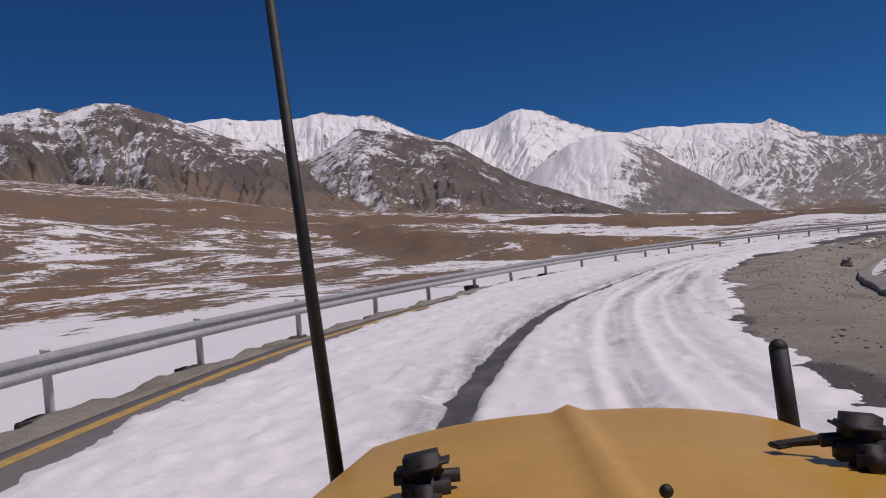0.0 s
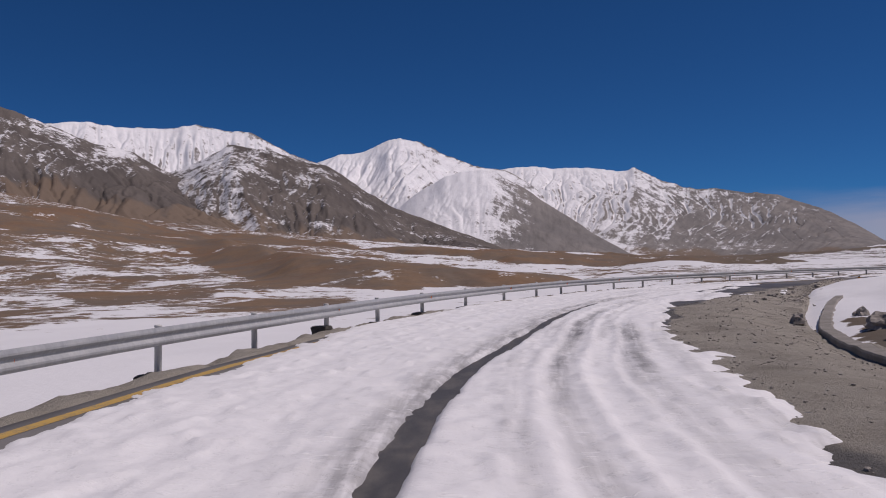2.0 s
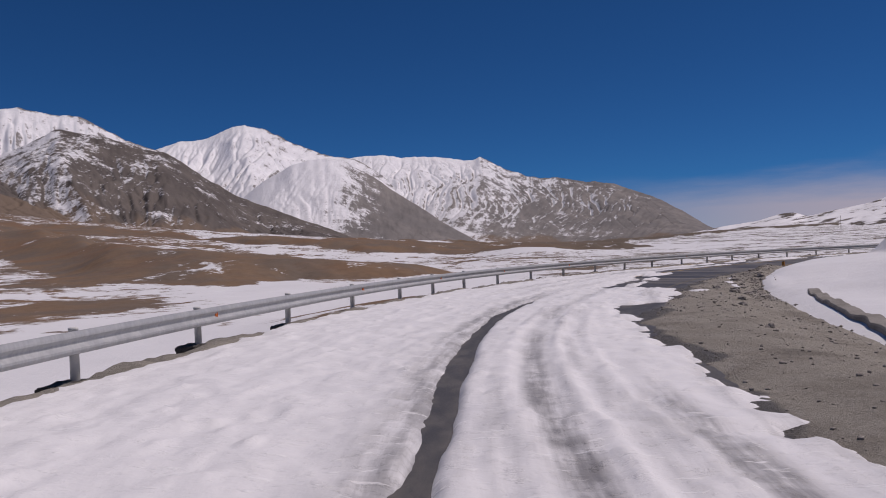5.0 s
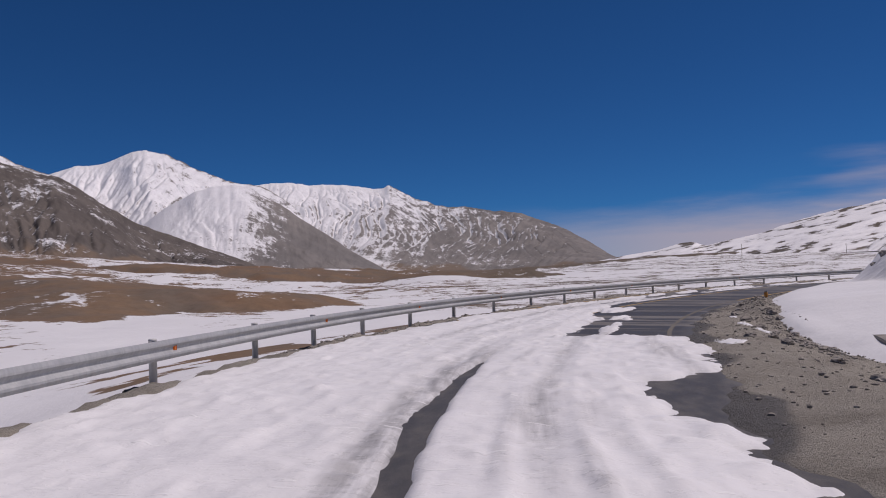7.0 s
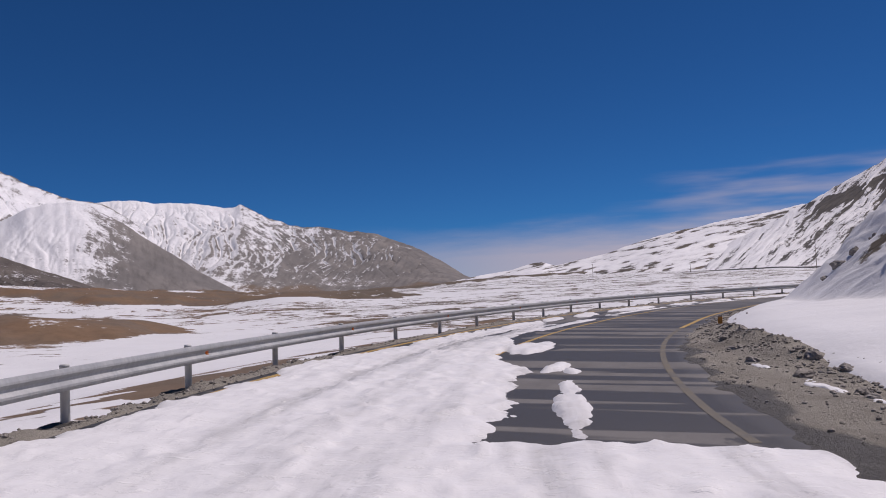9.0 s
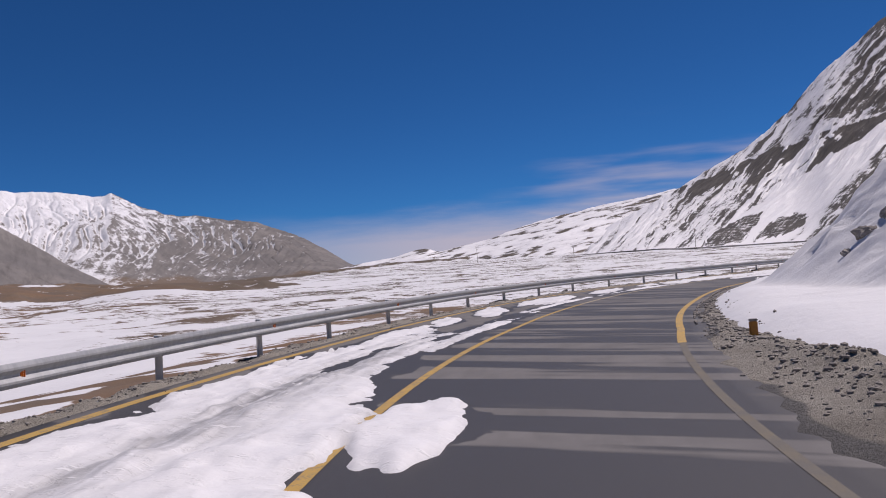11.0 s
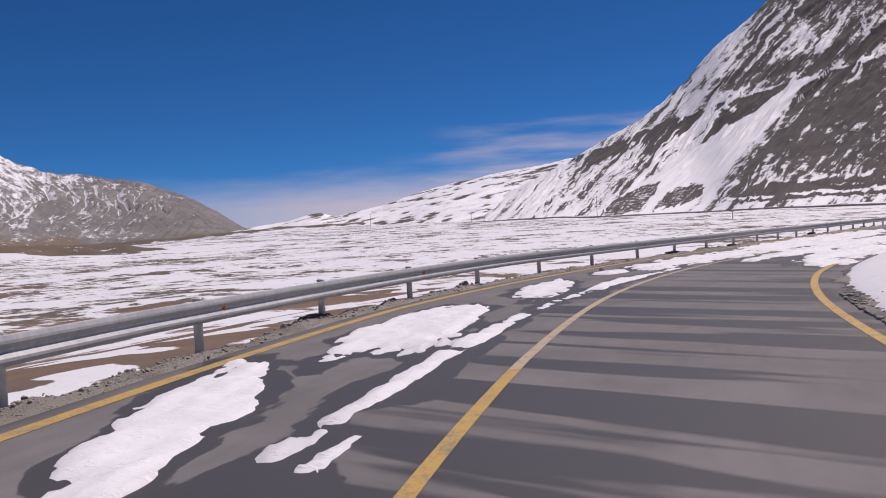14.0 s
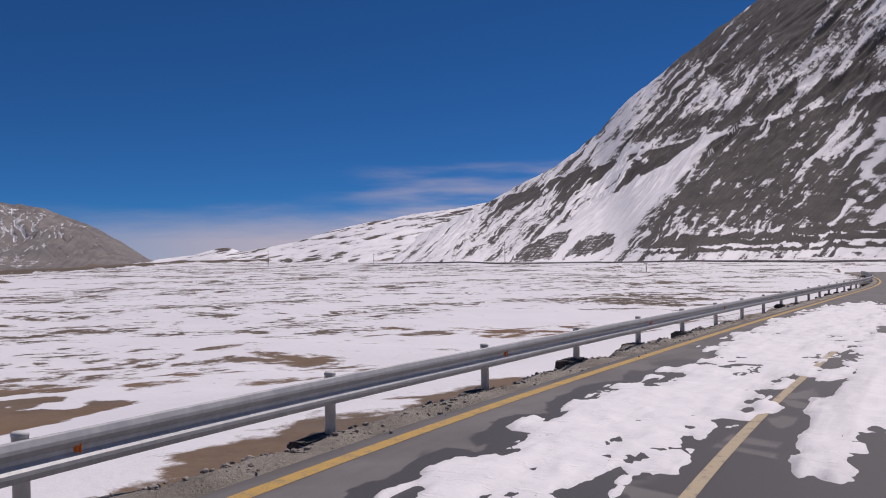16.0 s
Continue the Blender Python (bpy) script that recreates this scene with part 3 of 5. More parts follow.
def mountain(name, label, centre, crest, r_crest, r_foot, mat, seed, rib=1.0, cover=0.0, north=0.5, high=0.5, step=0.10, rows=90, z_foot=0.0, rag=0.06,
             skew=0.0, lean=(0.0, 0.0), cuts=0.0, gully=0.0, rock=0.0, steepness=1.35, paint=None, fan=(0.06, 0.26), clusters=0.0, fall=0.0):
    """A range: its crest runs through the given bearings and heights (degrees seen from centre); spurs and gullies run down its face.
    cuts: depth of the gullies as a share of the height; gully: snow kept in them; rock: how bare the ribs are; skew: how far the face's lines run sideways;
    lean: snow gained for each degree of bearing left of the given one; clusters: how far the snow gathers in broad patches; fall: degrees that the face's columns run sideways on their way up; paint(bearing to the right, height) gives the snow of a face with ledges."""
    az_k, el_k = np.array(sorted(crest), float).T
    az = np.arange(az_k[0], az_k[-1], step)
    if az_k[0] < -95:
        az = np.concatenate([np.arange(az_k[0], -92, 0.5), np.arange(-92, az_k[-1], step)])
    el = np.interp(az, az_k, el_k)
    k = max(3, int(0.35 / step) | 1)
    el = np.convolve(np.pad(el, k // 2, mode="edge"), np.ones(k) / k, "valid")
    jag = rag * fbm(az * 1.1, az * 0 + seed, 6, seed, 0.6) * np.clip(el / 4, 0.1, 1)
    t = np.concatenate([np.linspace(0, 1, rows), 1 + np.linspace(0.04, 0.6, 14)])
    tt, aa = np.meshgrid(t, az + fall, indexing="ij")
    aa = aa - fall * np.clip(tt, 0, 1) ** 1.3
    height = np.tan(np.radians(np.interp(aa, az, el))) * r_crest
    foot = r_foot * (1 + 0.16 * fbm(aa * 0.10, aa * 0, 2, seed + 40))
    foot = np.minimum(foot, r_crest * 0.9)
    rr = foot + (r_crest - foot) * tt
    u, v = np.radians(aa) * r_crest, rr
    w = u + skew * v
    rise = np.where(tt <= 1, np.clip(tt, 0, 1) ** steepness, np.clip(1 - (tt - 1) * 1.5, 0, 1))
    size = 0.13 * r_crest
    bend = fbm(w / (2 * size), v / (2 * size), 3, seed + 9) * 0.28 * size
    spurs = ridged((w + bend) / size, v / (2.6 * size), 2, seed, 0.5)
    gullies = ridged((w + bend) / (0.33 * size), v / (1.1 * size), 4, seed + 3, 0.5)
    runnels = ridged((w + bend) / (0.10 * size), v / (0.42 * size), 3, seed + 6, 0.6)
    z_foot = np.minimum(z_foot, 0.35 * height)
    shape = np.where(tt <= 1, np.clip(tt, 0, 1) * (1 - np.clip(tt, 0, 1)) * 4, 0.0) ** 0.8 * smoothstep(0.1, 0.6, tt)
    z = z_foot - 8 + (height + 8 - z_foot) * rise + rib * shape * height * (0.07 * spurs + 0.045 * gullies + 0.017 * runnels)
    z = z + np.tan(np.radians(np.interp(aa, az, jag))) * r_crest * np.clip(tt, 0, 1) ** 7
    wet = np.zeros_like(z)
    if cuts:
        z[:rows], wet[:rows] = carve(z[:rows], math.radians(step) * r_crest * 0.85, (r_crest - r_foot) / rows, cuts * float(height.max()))
        wet = np.clip((wet - 0.8) / 4.5, 0, 1) * smoothstep(0.22, 0.5, tt)
    a = np.radians(aa)
    x, y = centre[0] - np.sin(a) * rr, centre[1] + np.cos(a) * rr
    z = z + 1.55
    # snow lies on slopes that face north (-x), in gullies and on the heights
    du = np.stack([np.gradient(x, axis=1), np.gradient(y, axis=1), np.gradient(z, axis=1)], -1)
    dv = np.stack([np.gradient(x, axis=0), np.gradient(y, axis=0), np.gradient(z, axis=0)], -1)
    normal = np.cross(du, dv)
    normal /= np.linalg.norm(normal, axis=-1, keepdims=True) + 1e-9
    normal *= np.sign(normal[..., 2:3])
    hollow = (smooth2(z, 14) - z) / (0.004 * r_crest)
    snow = 0.5 + cover + north * (-normal[..., 0]) + high * (z / (0.145 * r_crest) - 0.45) + lean[1] * (aa - lean[0])
    snow = snow + gully * wet + rock * np.clip(hollow, -1.2, 1.2) * smoothstep(0.1, 0.4, tt)
    snow = snow + clusters * fbm(w / (0.9 * size), v / (1.3 * size), 4, seed + 21, 0.55)
    seen = np.degrees(np.arctan2(z - 1.55, rr))
    if paint is not None:
        snow = paint(-aa, seen)
        z = z + 1.3 * smooth2(np.clip(snow - 0.5, -0.7, 0.7), 3) * shape
        w, v = (-aa - 0.95 * seen) * 14.0, seen * 14.0
    low = smoothstep(fan[1], fan[0], tt + 0.10 * fbm(aa * 0.5, tt * 6, 3, seed + 70))
    ob = mesh_object(name, np.stack([x, y, z], -1).reshape(-1, 3), grid_faces(len(t), len(az)), mat, attrs={"snow": snow.ravel(), "fan": low.ravel()},
                     uv=np.stack([w, v], -1).reshape(-1, 2))
    return tagged(ob, label, "mountain", kind="structure")


START = (0.0, 0.0)
mountain("mountain_1", "grey-brown mountain with snow in its gullies", START,
         [(60, 9), (48, 11.5), (40, 11.0), (33, 9.6), (27.4, 10.1), (25.5, 10.6), (24.3, 10.2), (22.3, 10.8), (20.8, 10.8), (17.6, 9.7), (14.1, 8.3),
          (11.6, 7.7), (8.4, 5.9), (5.0, 4.2), (1.0, 2.6), (-4.4, 1.1), (-9, 0.2), (-12, -0.3)], 2000, 1050, M_PEAK, 11, cover=-0.54, high=0.80, north=0.35, z_foot=60, steepness=1.7, rib=0.6,
         lean=(17, 0.014), step=0.08, rows=190, cuts=0.015, gully=0.06, rock=0.12, fan=(0.42, 0.62), clusters=0.36)
mountain("mountain_2", "snow-covered mountain crest with dark rock outcrops", START,
         [(24, 8.2), (15.8, 9.5), (14.1, 9.6), (12.8, 9.35), (9.7, 9.3), (7.7, 9.65), (5.7, 9.25), (4.2, 9.2), (2.8, 8.55), (1.3, 7.7), (-0.6, 7.1), (-3, 5.5), (-8, 3)], 3300, 2100, M_CREST, 23, cover=0.30, high=0.35, rib=0.8, north=0.7,
         step=0.07, rows=170, cuts=0.018, gully=0.10, rock=0.42, clusters=0.25)
mountain("mountain_3", "dark rocky mountain spur dusted with snow", START,
         [(12, 5.5), (8, 7.0), (5.4, 8.35), (2.8, 7.95), (0.5, 7.3), (-1, 7.0), (-3.3, 5.4), (-5.6, 4.0), (-9.4, 2.5), (-12.5, 1.3), (-15, 0.1)], 2100, 1200, M_PEAK, 31, cover=-0.24, high=0.5, north=0.25, z_foot=20, steepness=1.6, rib=0.7,
         step=0.07, rows=180, cuts=0.015, gully=0.06, rock=0.12, fan=(0.30, 0.52), clusters=0.18, lean=(0, 0.008))
mountain("mountain_4", "high snow-covered mountain peak", START,
         [(4, 4.5), (-0.5, 7.35), (-1.8, 7.7), (-3.3, 7.85), (-5.2, 8.7), (-6, 8.8), (-7.3, 8.5), (-8.9, 7.7), (-11, 6.8), (-13.4, 6.4), (-14.5, 5.7), (-18, 3.2), (-21, 1.0), (-23, 0)], 3900, 2500, M_CREST, 47, cover=0.32, high=0.40, rib=0.85, north=0.7,
         skew=0.35, step=0.06, rows=190, cuts=0.020, gully=0.12, rock=0.42, clusters=0.30)
mountain("mountain_5", "long snowy mountain ridge with bare gullied flanks", (4.0, 25.0),
         [(-6, 5.2), (-12.5, 6.5), (-14.8, 6.7), (-16.4, 6.45), (-18.3, 6.5), (-20.8, 6.15), (-21.4, 6.15), (-22, 6.35), (-22.7, 6.0), (-23.5, 5.5), (-25, 4.9), (-28.8, 4.4), (-31, 4.05), (-32.8, 3.35), (-34, 2.85),
          (-35.5, 2.0), (-37, 0.9), (-40, -0.2)], 4300, 2750, M_CREST, 59, cover=0.10, high=0.35, rib=0.75, north=0.6, skew=0.25, lean=(-22, 0.05), step=0.055, rows=200, cuts=0.019, gully=0.50, rock=0.10, clusters=0.15)
mountain("mountain_6", "low bare mountain spur of brown scree", START,
         [(-1, -0.4), (-4, 2.6), (-7, 5.0), (-9, 6.1), (-11, 6.55), (-12.4, 6.4), (-13.2, 5.85), (-15.3, 4.65), (-16.3, 3.85), (-17.6, 3.05), (-19.1, 1.95), (-21.6, 0.45), (-24, -0.5)], 2900, 2050, M_CREST, 67, cover=0.03, high=0.45, north=0.4, lean=(-12.7, 0.17), rib=0.4,
         step=0.07, rows=160, cuts=0.010, gully=0.16, rock=0.12, clusters=0.2)


def hill_snow(a, e):
    """Bare ground showing through the snowfield in long flat streaks."""
    base = 0.80 + 0.50 * fbm(a * 1.1, e * 9.0 - a * 1.6, 4, 131)
    for a0, e0, wa, we, tilt in ((48.1, 0.75, 2.2, 0.16, 0.02), (42.0, 1.45, 0.5, 0.14, 0.0), (56.0, 3.1, 1.6, 0.28, 0.25), (58.2, 3.9, 1.0, 0.25, 0.3), (52.0, 2.2, 1.2, 0.12, 0.2)):
        base = base - 0.30 * np.exp(-np.abs((a - a0) / wa) ** 3 - np.abs((e - e0 - tilt * (a - a0)) / we) ** 3)
    return base


mountain("hill", "smooth snow-covered hill with bare streaks", (29.0, 56.0),
         [(-24, -0.4), (-30, -0.1), (-34.7, 0.3), (-37.4, 0.8), (-40.1, 1.15), (-41.6, 1.55), (-42.4, 1.6), (-43.2, 1.32), (-46.4, 1.9), (-50.3, 3.0), (-54.3, 3.7), (-57.3, 4.05),
          (-59.8, 4.5), (-65, 5), (-73, 5.4), (-84, 5.0)], 1500, 360, M_HILL, 71, rib=0.30, z_foot=3, rag=0.05, skew=0.5, paint=hill_snow, rows=150, step=0.08)


def scree_snow(a, e):
    """The steep face: streaked scree above a terrace, bare ribs under it, a snow chute between them, and a dark face with flecks of snow."""
    a = a + 0.14 * fbm(a * 0.7, e * 0.5, 3, 101)
    e = e + 0.12 * fbm(a * 1.0, e * 1.0, 3, 103)
    streak = fbm((a - 0.95 * e) * 2.4, e * 0.30, 3, 105, 0.62)
    fine = fbm((a - 0.9 * e) * 3.1 + 0.9 * fbm(a * 1.7, e * 2.3, 2, 108), e * 1.5 + 0.8 * streak, 2, 109, 0.6)
    flecks = fbm((a - 0.7 * e) * 4.2 + 0.7 * streak, e * 2.4, 2, 113, 0.6)
    terrace = np.interp(a, [50, 59.8, 63.1, 65.8, 67, 69.8, 71.9, 75.2, 78.6, 95], [2.3, 4.5, 5.5, 6.5, 6.75, 7.45, 7.8, 8.35, 9.15, 12])
    under = terrace - e
    above = smoothstep(0.06, -0.10, under)
    below = 0.80 + 0.46 * streak + 0.26 * fine
    # bare ribs hanging from the terrace
    thick = np.interp(a, [58, 62, 66, 69, 72, 73.5], [0.3, 0.8, 1.5, 2.2, 2.5, 2.0])
    rib = smoothstep(0.03, 0.16, under) * smoothstep(1.0, 0.1, under / thick + 0.75 * streak + 0.25 * fine)
    below = below - 1.05 * rib
    left = smoothstep(4.4, 2.4, np.abs(a - 0.83 * e - 58.2) * 1.6) * smoothstep(0.3, 1.2, e) * smoothstep(5.8, 4.6, e)
    below = below - 0.55 * left * smoothstep(-0.1, 0.5, streak)
    # the snow chute and the dark face beyond it
    across = a - 1.37 * e - 63.0
    wide = np.interp(e, [0.8, 3.0, 5.0, 7.6, 9], [3.2, 2.3, 1.5, 0.45, 0.3])
    face = smoothstep(0.6, 1.4, across / wide + 0.25 * streak) * smoothstep(1.7, 2.5, e + 0.5 * fine) * smoothstep(0.1, 0.4, under) * smoothstep(84, 78, a - 0.15 * e + 2.0 * streak)
    deep = smoothstep(71.8, 74.0, a + 0.15 * e + 0.5 * streak) * smoothstep(1.9, 3.0, e + 0.5 * streak)
    below = below * (1 - face) + face * (0.44 - 0.30 * deep + 0.34 * flecks + 0.22 * streak)
    chute = smoothstep(1.25, 0.7, np.abs(across) / wide)
    below = np.maximum(below, 1.5 * chute - 0.3 * np.maximum(-fine - 0.3, 0))
    # dark outcrops and ledges along the foot
    for a0, e0, wa, we in ((63.2, 1.25, 1.25, 0.75), (66.2, 1.35, 1.1, 0.55), (70.8, 1.75, 0.5, 0.22)):
        q = np.abs((a - a0 - 0.95 * (e - e0)) / wa) ** 2.5 + np.abs((e - e0 - 0.25 * (a - a0)) / we) ** 2.5
        below = below - 1.1 * smoothstep(1.15, 0.75, q - 0.5 * fine)
    for e0, a0, tilt, we in ((1.45, 75, 0.03, 0.14), (1.05, 76, 0.02, 0.09), (1.95, 78, 0.05, 0.16)):
        below = below - 0.9 * smoothstep(we * 1.5, we * 0.6, np.abs(e - e0 - tilt * (a - a0) + 0.10 * streak)) * smoothstep(68.5, 71.0, a + 2 * fine)
    over = 0.64 + 0.32 * streak + 0.20 * fine - 0.16 * smoothstep(69, 73, a) * smoothstep(86, 80, a)
    gap = e - terrace
    over = over - 0.38 * smoothstep(0.4, 0.7, gap) * smoothstep(1.7, 1.2, gap) * smoothstep(67.5, 70.0, a) - 0.40 * smoothstep(72, 76, a + streak) * smoothstep(3.2, 4.4, gap + streak) * smoothstep(85, 79, a + streak)
    return below * (1 - above) + over * above


mountain("mountain_7", "steep scree mountainside with avalanche snow", (29.0, 56.0),
         [(-51, 0.6), (-54, 1.8), (-57, 3.2), (-59.8, 4.5), (-61.8, 5.6), (-64.2, 6.7), (-67, 8.75), (-69.1, 10.95), (-70.9, 12.1), (-72.5, 13.4), (-74.7, 14.8), (-81, 18.4), (-88, 22), (-100, 25),
          (-118, 21), (-135, 12), (-145, 5)], 900, 310, M_SCREE, 83, rib=0.4, z_foot=4, skew=0.75, step=0.04, rows=280, fall=12.0, paint=scree_snow, fan=(-1.0, -0.9))
mountain("mountain_8", "bare brown mountains with scattered snow", (30.0, 30.0),
         [(55, 5), (70, 8), (90, 7), (115, 9), (140, 6.5), (170, 8), (195, 7), (215, 5)], 2600, 1300, M_PEAK, 97, cover=-0.1, step=0.5)


# ---- road surface, markings, gravel shoulder ----
def ribbon(name, s0, s1, step, ds, height, mat, attrs=None, parent=None):
    """A strip along the road: ds(s) gives the d of each column, height(s, d) its z."""
    s = np.arange(s0, s1 + 1e-6, step)
    d = np.stack([np.broadcast_to(c(s) if callable(c) else c, s.shape) for c in ds], -1)
    ss = np.repeat(s[:, None], d.shape[1], 1)
    xy = on_line(ss, d)
    z = height(ss, d)
    v = np.concatenate([xy, z[..., None]], -1).reshape(-1, 3)
    made = {key: fn(ss, d).ravel() for key, fn in (attrs or {}).items()}
    return mesh_object(name, v, grid_faces(*d.shape)[:, ::-1], mat, parent, attrs=made, uv=np.stack([ss, d], -1).reshape(-1, 2))


# ---- snow lying on the road ----
# snow left on the asphalt: s, d, half length, half width, lean
SNOW_NEAR = ((46.3, 6.55, 3.0, 0.22, 0.0), (51.2, 6.25, 0.9, 0.20, 0.15), (50.5, 6.55, 0.45, 0.14, 0.0), (56.5, 5.2, 1.8, 0.5, 0.0),
             (59.5, 2.6, 6.0, 1.1, -0.04), (68.6, 2.15, 2.9, 0.72, -0.15), (65.5, 3.25, 4.2, 0.40, 0.04), (70.0, 3.85, 6.5, 0.24, -0.01),
             (62.0, 3.15, 5.5, 0.55, 0.0))
SNOW_FAR = ((72.8, 1.9, 1.8, 0.42, -0.25), (77.3, 1.85, 2.5, 0.55, -0.28), (83.3, 2.05, 3.6, 0.80, -0.08), (82.0, 3.38, 8.0, 0.17, 0.0),
            (90.4, 2.3, 3.0, 0.58, -0.16), (92.4, 3.55, 5.5, 0.24, 0.02), (96.6, 2.2, 1.1, 0.40, 0.0), (103.0, 2.75, 5.2, 1.10, 0.02),
            (111.0, 3.0, 9.0, 1.30, 0.03), (124.0, 2.9, 14.0, 1.6, 0.0), (104.0, 5.05, 2.4, 0.40, 0.05), (108.0, 5.3, 6.2, 0.55, 0.03),
            (116.0, 5.7, 10.0, 1.2, 0.05), (106.0, 7.3, 8.0, 1.1, -0.05))


def snow_depth(s, d):
    """Depth of the snow (below zero: none) and how dirty it is."""
    n1, n2, n3 = fbm(s * 0.55, d * 0.9, 5, 3), fbm(s * 2.1, d * 2.4, 4, 14), fbm(s * 0.8, d * 4.5, 4, 17, 0.6)
    left = np.interp(s, [-60, -4, 0, 4, 7, 13, 16, 22, 31, 38, 44, 50, 54, 58, 64], [0.6, 0.5, 0.45, 0.56, 0.6, 0.72, 0.35, 0.05, 0.3, 0.2, 0.45, 0.8, 0.7, 1.5, 1.6])
    right = np.interp(s, [-60, -3, 4, 9, 13.5, 18, 25, 31, 33.6, 35, 36.2, 42.3, 43.0, 43.4, 46, 51.6, 54.5, 59, 64, 71, 86],
                      [7.8, 7.9, 8.2, 8.4, 8.65, 8.25, 7.95, 7.75, 7.45, 7.6, 8.45, 8.5, 6.5, 5.85, 5.78, 5.5, 4.6, 4.3, 3.0, 2.0, 0.0])
    t = np.minimum(d - left, right - d)
    t = t + 0.22 * n1 * smoothstep(0, 1, d) + 0.10 * n2 + 0.06 * fbm(s * 6.5, d * 3.0, 3, 57) + 0.12 * fbm(s * 0.2, d * 0.1, 2, 51)
    cover = np.where(s < 60 + 0 * d, t, t - (s - 60) * 0.25)
    for ps, pd, pl, pw, lean in SNOW_NEAR + SNOW_FAR:
        q = ((s - ps) / pl) ** 2 + ((d - pd - lean * (s - ps)) / pw) ** 2
        cover = np.maximum(cover, (1 - q) * min(pw, 0.55) + (0.18 * n1 + 0.10 * n2 + 0.20 * n3) * min(1.0, 0.25 + pw) - (0.07 if pw < 0.3 else 0.0))
    # wheel tracks worn through or packed grey
    wander = 0.10 * fbm(s * 0.12, 0 * s, 2, 77)
    first = np.interp(s, [-60, -2, 3, 8.5, 14, 20, 28, 38], [3.9, 4.0, 4.3, 4.65, 4.92, 5.1, 4.85, 4.7]) + wander
    second = np.interp(s, [-60, -1, 6, 15, 25, 40], [5.6, 5.8, 6.05, 6.2, 5.98, 6.1]) + wander
    width = np.interp(s, [-60, 0, 20, 30, 36, 41], [0.15, 0.16, 0.13, 0.15, 0.10, -0.1])
    track = np.abs(d - first - 0.02 * fbm(s * 0.7, 0 * s, 3, 79)) + 0.004 * n2 + 0.03 * fbm(s * 0.5, 0 * s, 3, 78)
    cover = np.minimum(cover, np.where(s < 41, 5 * (track - width), 9.0))
    depth = np.where(cover > 0, (0.075 - 0.035 * smoothstep(56, 66, s)) * (1 - np.exp(-np.clip(cover, 0, 9) / 0.16)), cover * 0.25)
    worn = 0.55 + 0.45 * np.exp(-((s - 17.0) / 4.0) ** 2) + 0.3 * fbm(s * 0.35, 0 * s, 3, 73)
    ruts = np.exp(-np.abs((d - second) / 0.17) ** 3) * smoothstep(50, 38, s) * worn + 0.8 * np.exp(-np.abs((d - first + 0.22) / 0.34) ** 3) * smoothstep(46, 36, s)
    third = np.exp(-np.abs((d - second - 1.2) / 0.22) ** 3) * smoothstep(24, 19, s) * (0.35 + 0.6 * np.exp(-((s - 17.5) / 1.8) ** 2) + 0.3 * np.exp(-((s - 11.0) / 2.0) ** 2))
    late = np.exp(-((d - 2.7) / 0.22) ** 2) * smoothstep(38, 48, s) * smoothstep(66, 58, s)
    clods = np.clip(fbm(s * 3.4, d * 5.2, 3, 23) - 0.35, 0, 1) * smoothstep(0.1, 0.5, cover)
    depth = depth + 0.040 * clods + 0.018 * n2 * (cover > 0) + 0.02 * n1 * (cover > 0.1) - 0.030 * np.clip(ruts + late, 0, 1) * (cover > 0)
    berm = (np.exp(-((d - second - 0.36) / 0.09) ** 2) + 0.7 * np.exp(-((d - second + 0.34) / 0.10) ** 2) + 0.7 * np.exp(-((d - second - 0.85) / 0.08) ** 2)) * smoothstep(44, 24, s) * 0.04
    dirt = np.clip(0.95 * ruts + third + 0.6 * late + 0.28 * np.exp(-np.clip(cover, 0, 9) / 0.10) + 0.10 * np.exp(-((d - first + 0.7) / 0.55) ** 2) * smoothstep(44, 30, s), 0, 1)
    drag = fbm(s * 0.16, d * 2.6, 4, 91)
    slush = np.exp(-((s - 62) / 6.5) ** 2 - ((d - 3.1) / 0.55) ** 2)
    dirt = dirt + 0.9 * slush
    churned = np.exp(-((d - first + 0.55) / 0.45) ** 2) * smoothstep(46, 36, s) + np.exp(-((d - 3.6) / 0.9) ** 2) * smoothstep(36, 46, s) * smoothstep(60, 54, s)
    depth = depth + 0.022 * churned * fbm(s * 3.1, d * 3.3, 2, 63) * (cover > 0.15) - 0.10 * slush * smoothstep(0.0, 0.7, fbm(s * 0.22, d * 4.5, 3, 67)) * (cover > 0)
    dirt = np.clip(dirt + 0.34 * smoothstep(0.05, 0.8, drag) * smoothstep(4.6, 5.4, d) * smoothstep(52, 36, s) + 0.24 * smoothstep(0.1, 0.9, drag) * smoothstep(30, 44, s) * smoothstep(2.0, 3.0, d), 0, 1)
    return depth + (berm + 0.012 * drag) * (cover > 0.05), dirt


def melt(s, d):
    """Above 1: soaked through; below: how near the melting snow lies."""
    return smoothstep(-0.11, -0.005, snow_depth(s, d)[0]) * smoothstep(52, 58, s) * 0.99 + 2.0 * smoothstep(44, 38, s) * smoothstep(1.6, 2.6, d)


columns = [lambda s, k=k: (VERGE_D(s) + 0.45) + (RIGHT_D(s) + 0.55 - VERGE_D(s) - 0.45) * k / 24 for k in range(25)]
road = ribbon("road", -60, 330, 0.5, [lambda s: VERGE_D(s) + 0.40] + columns + [lambda s: RIGHT_D(s) + 0.65],
              lambda s, d: np.where((d < VERGE_D(s) + 0.43) | (d > RIGHT_D(s) + 0.6), -0.25, 0.0), M_ASPHALT, {"melt": melt})
tagged(road, "grey asphalt mountain road streaked with meltwater", "road", kind="structure")


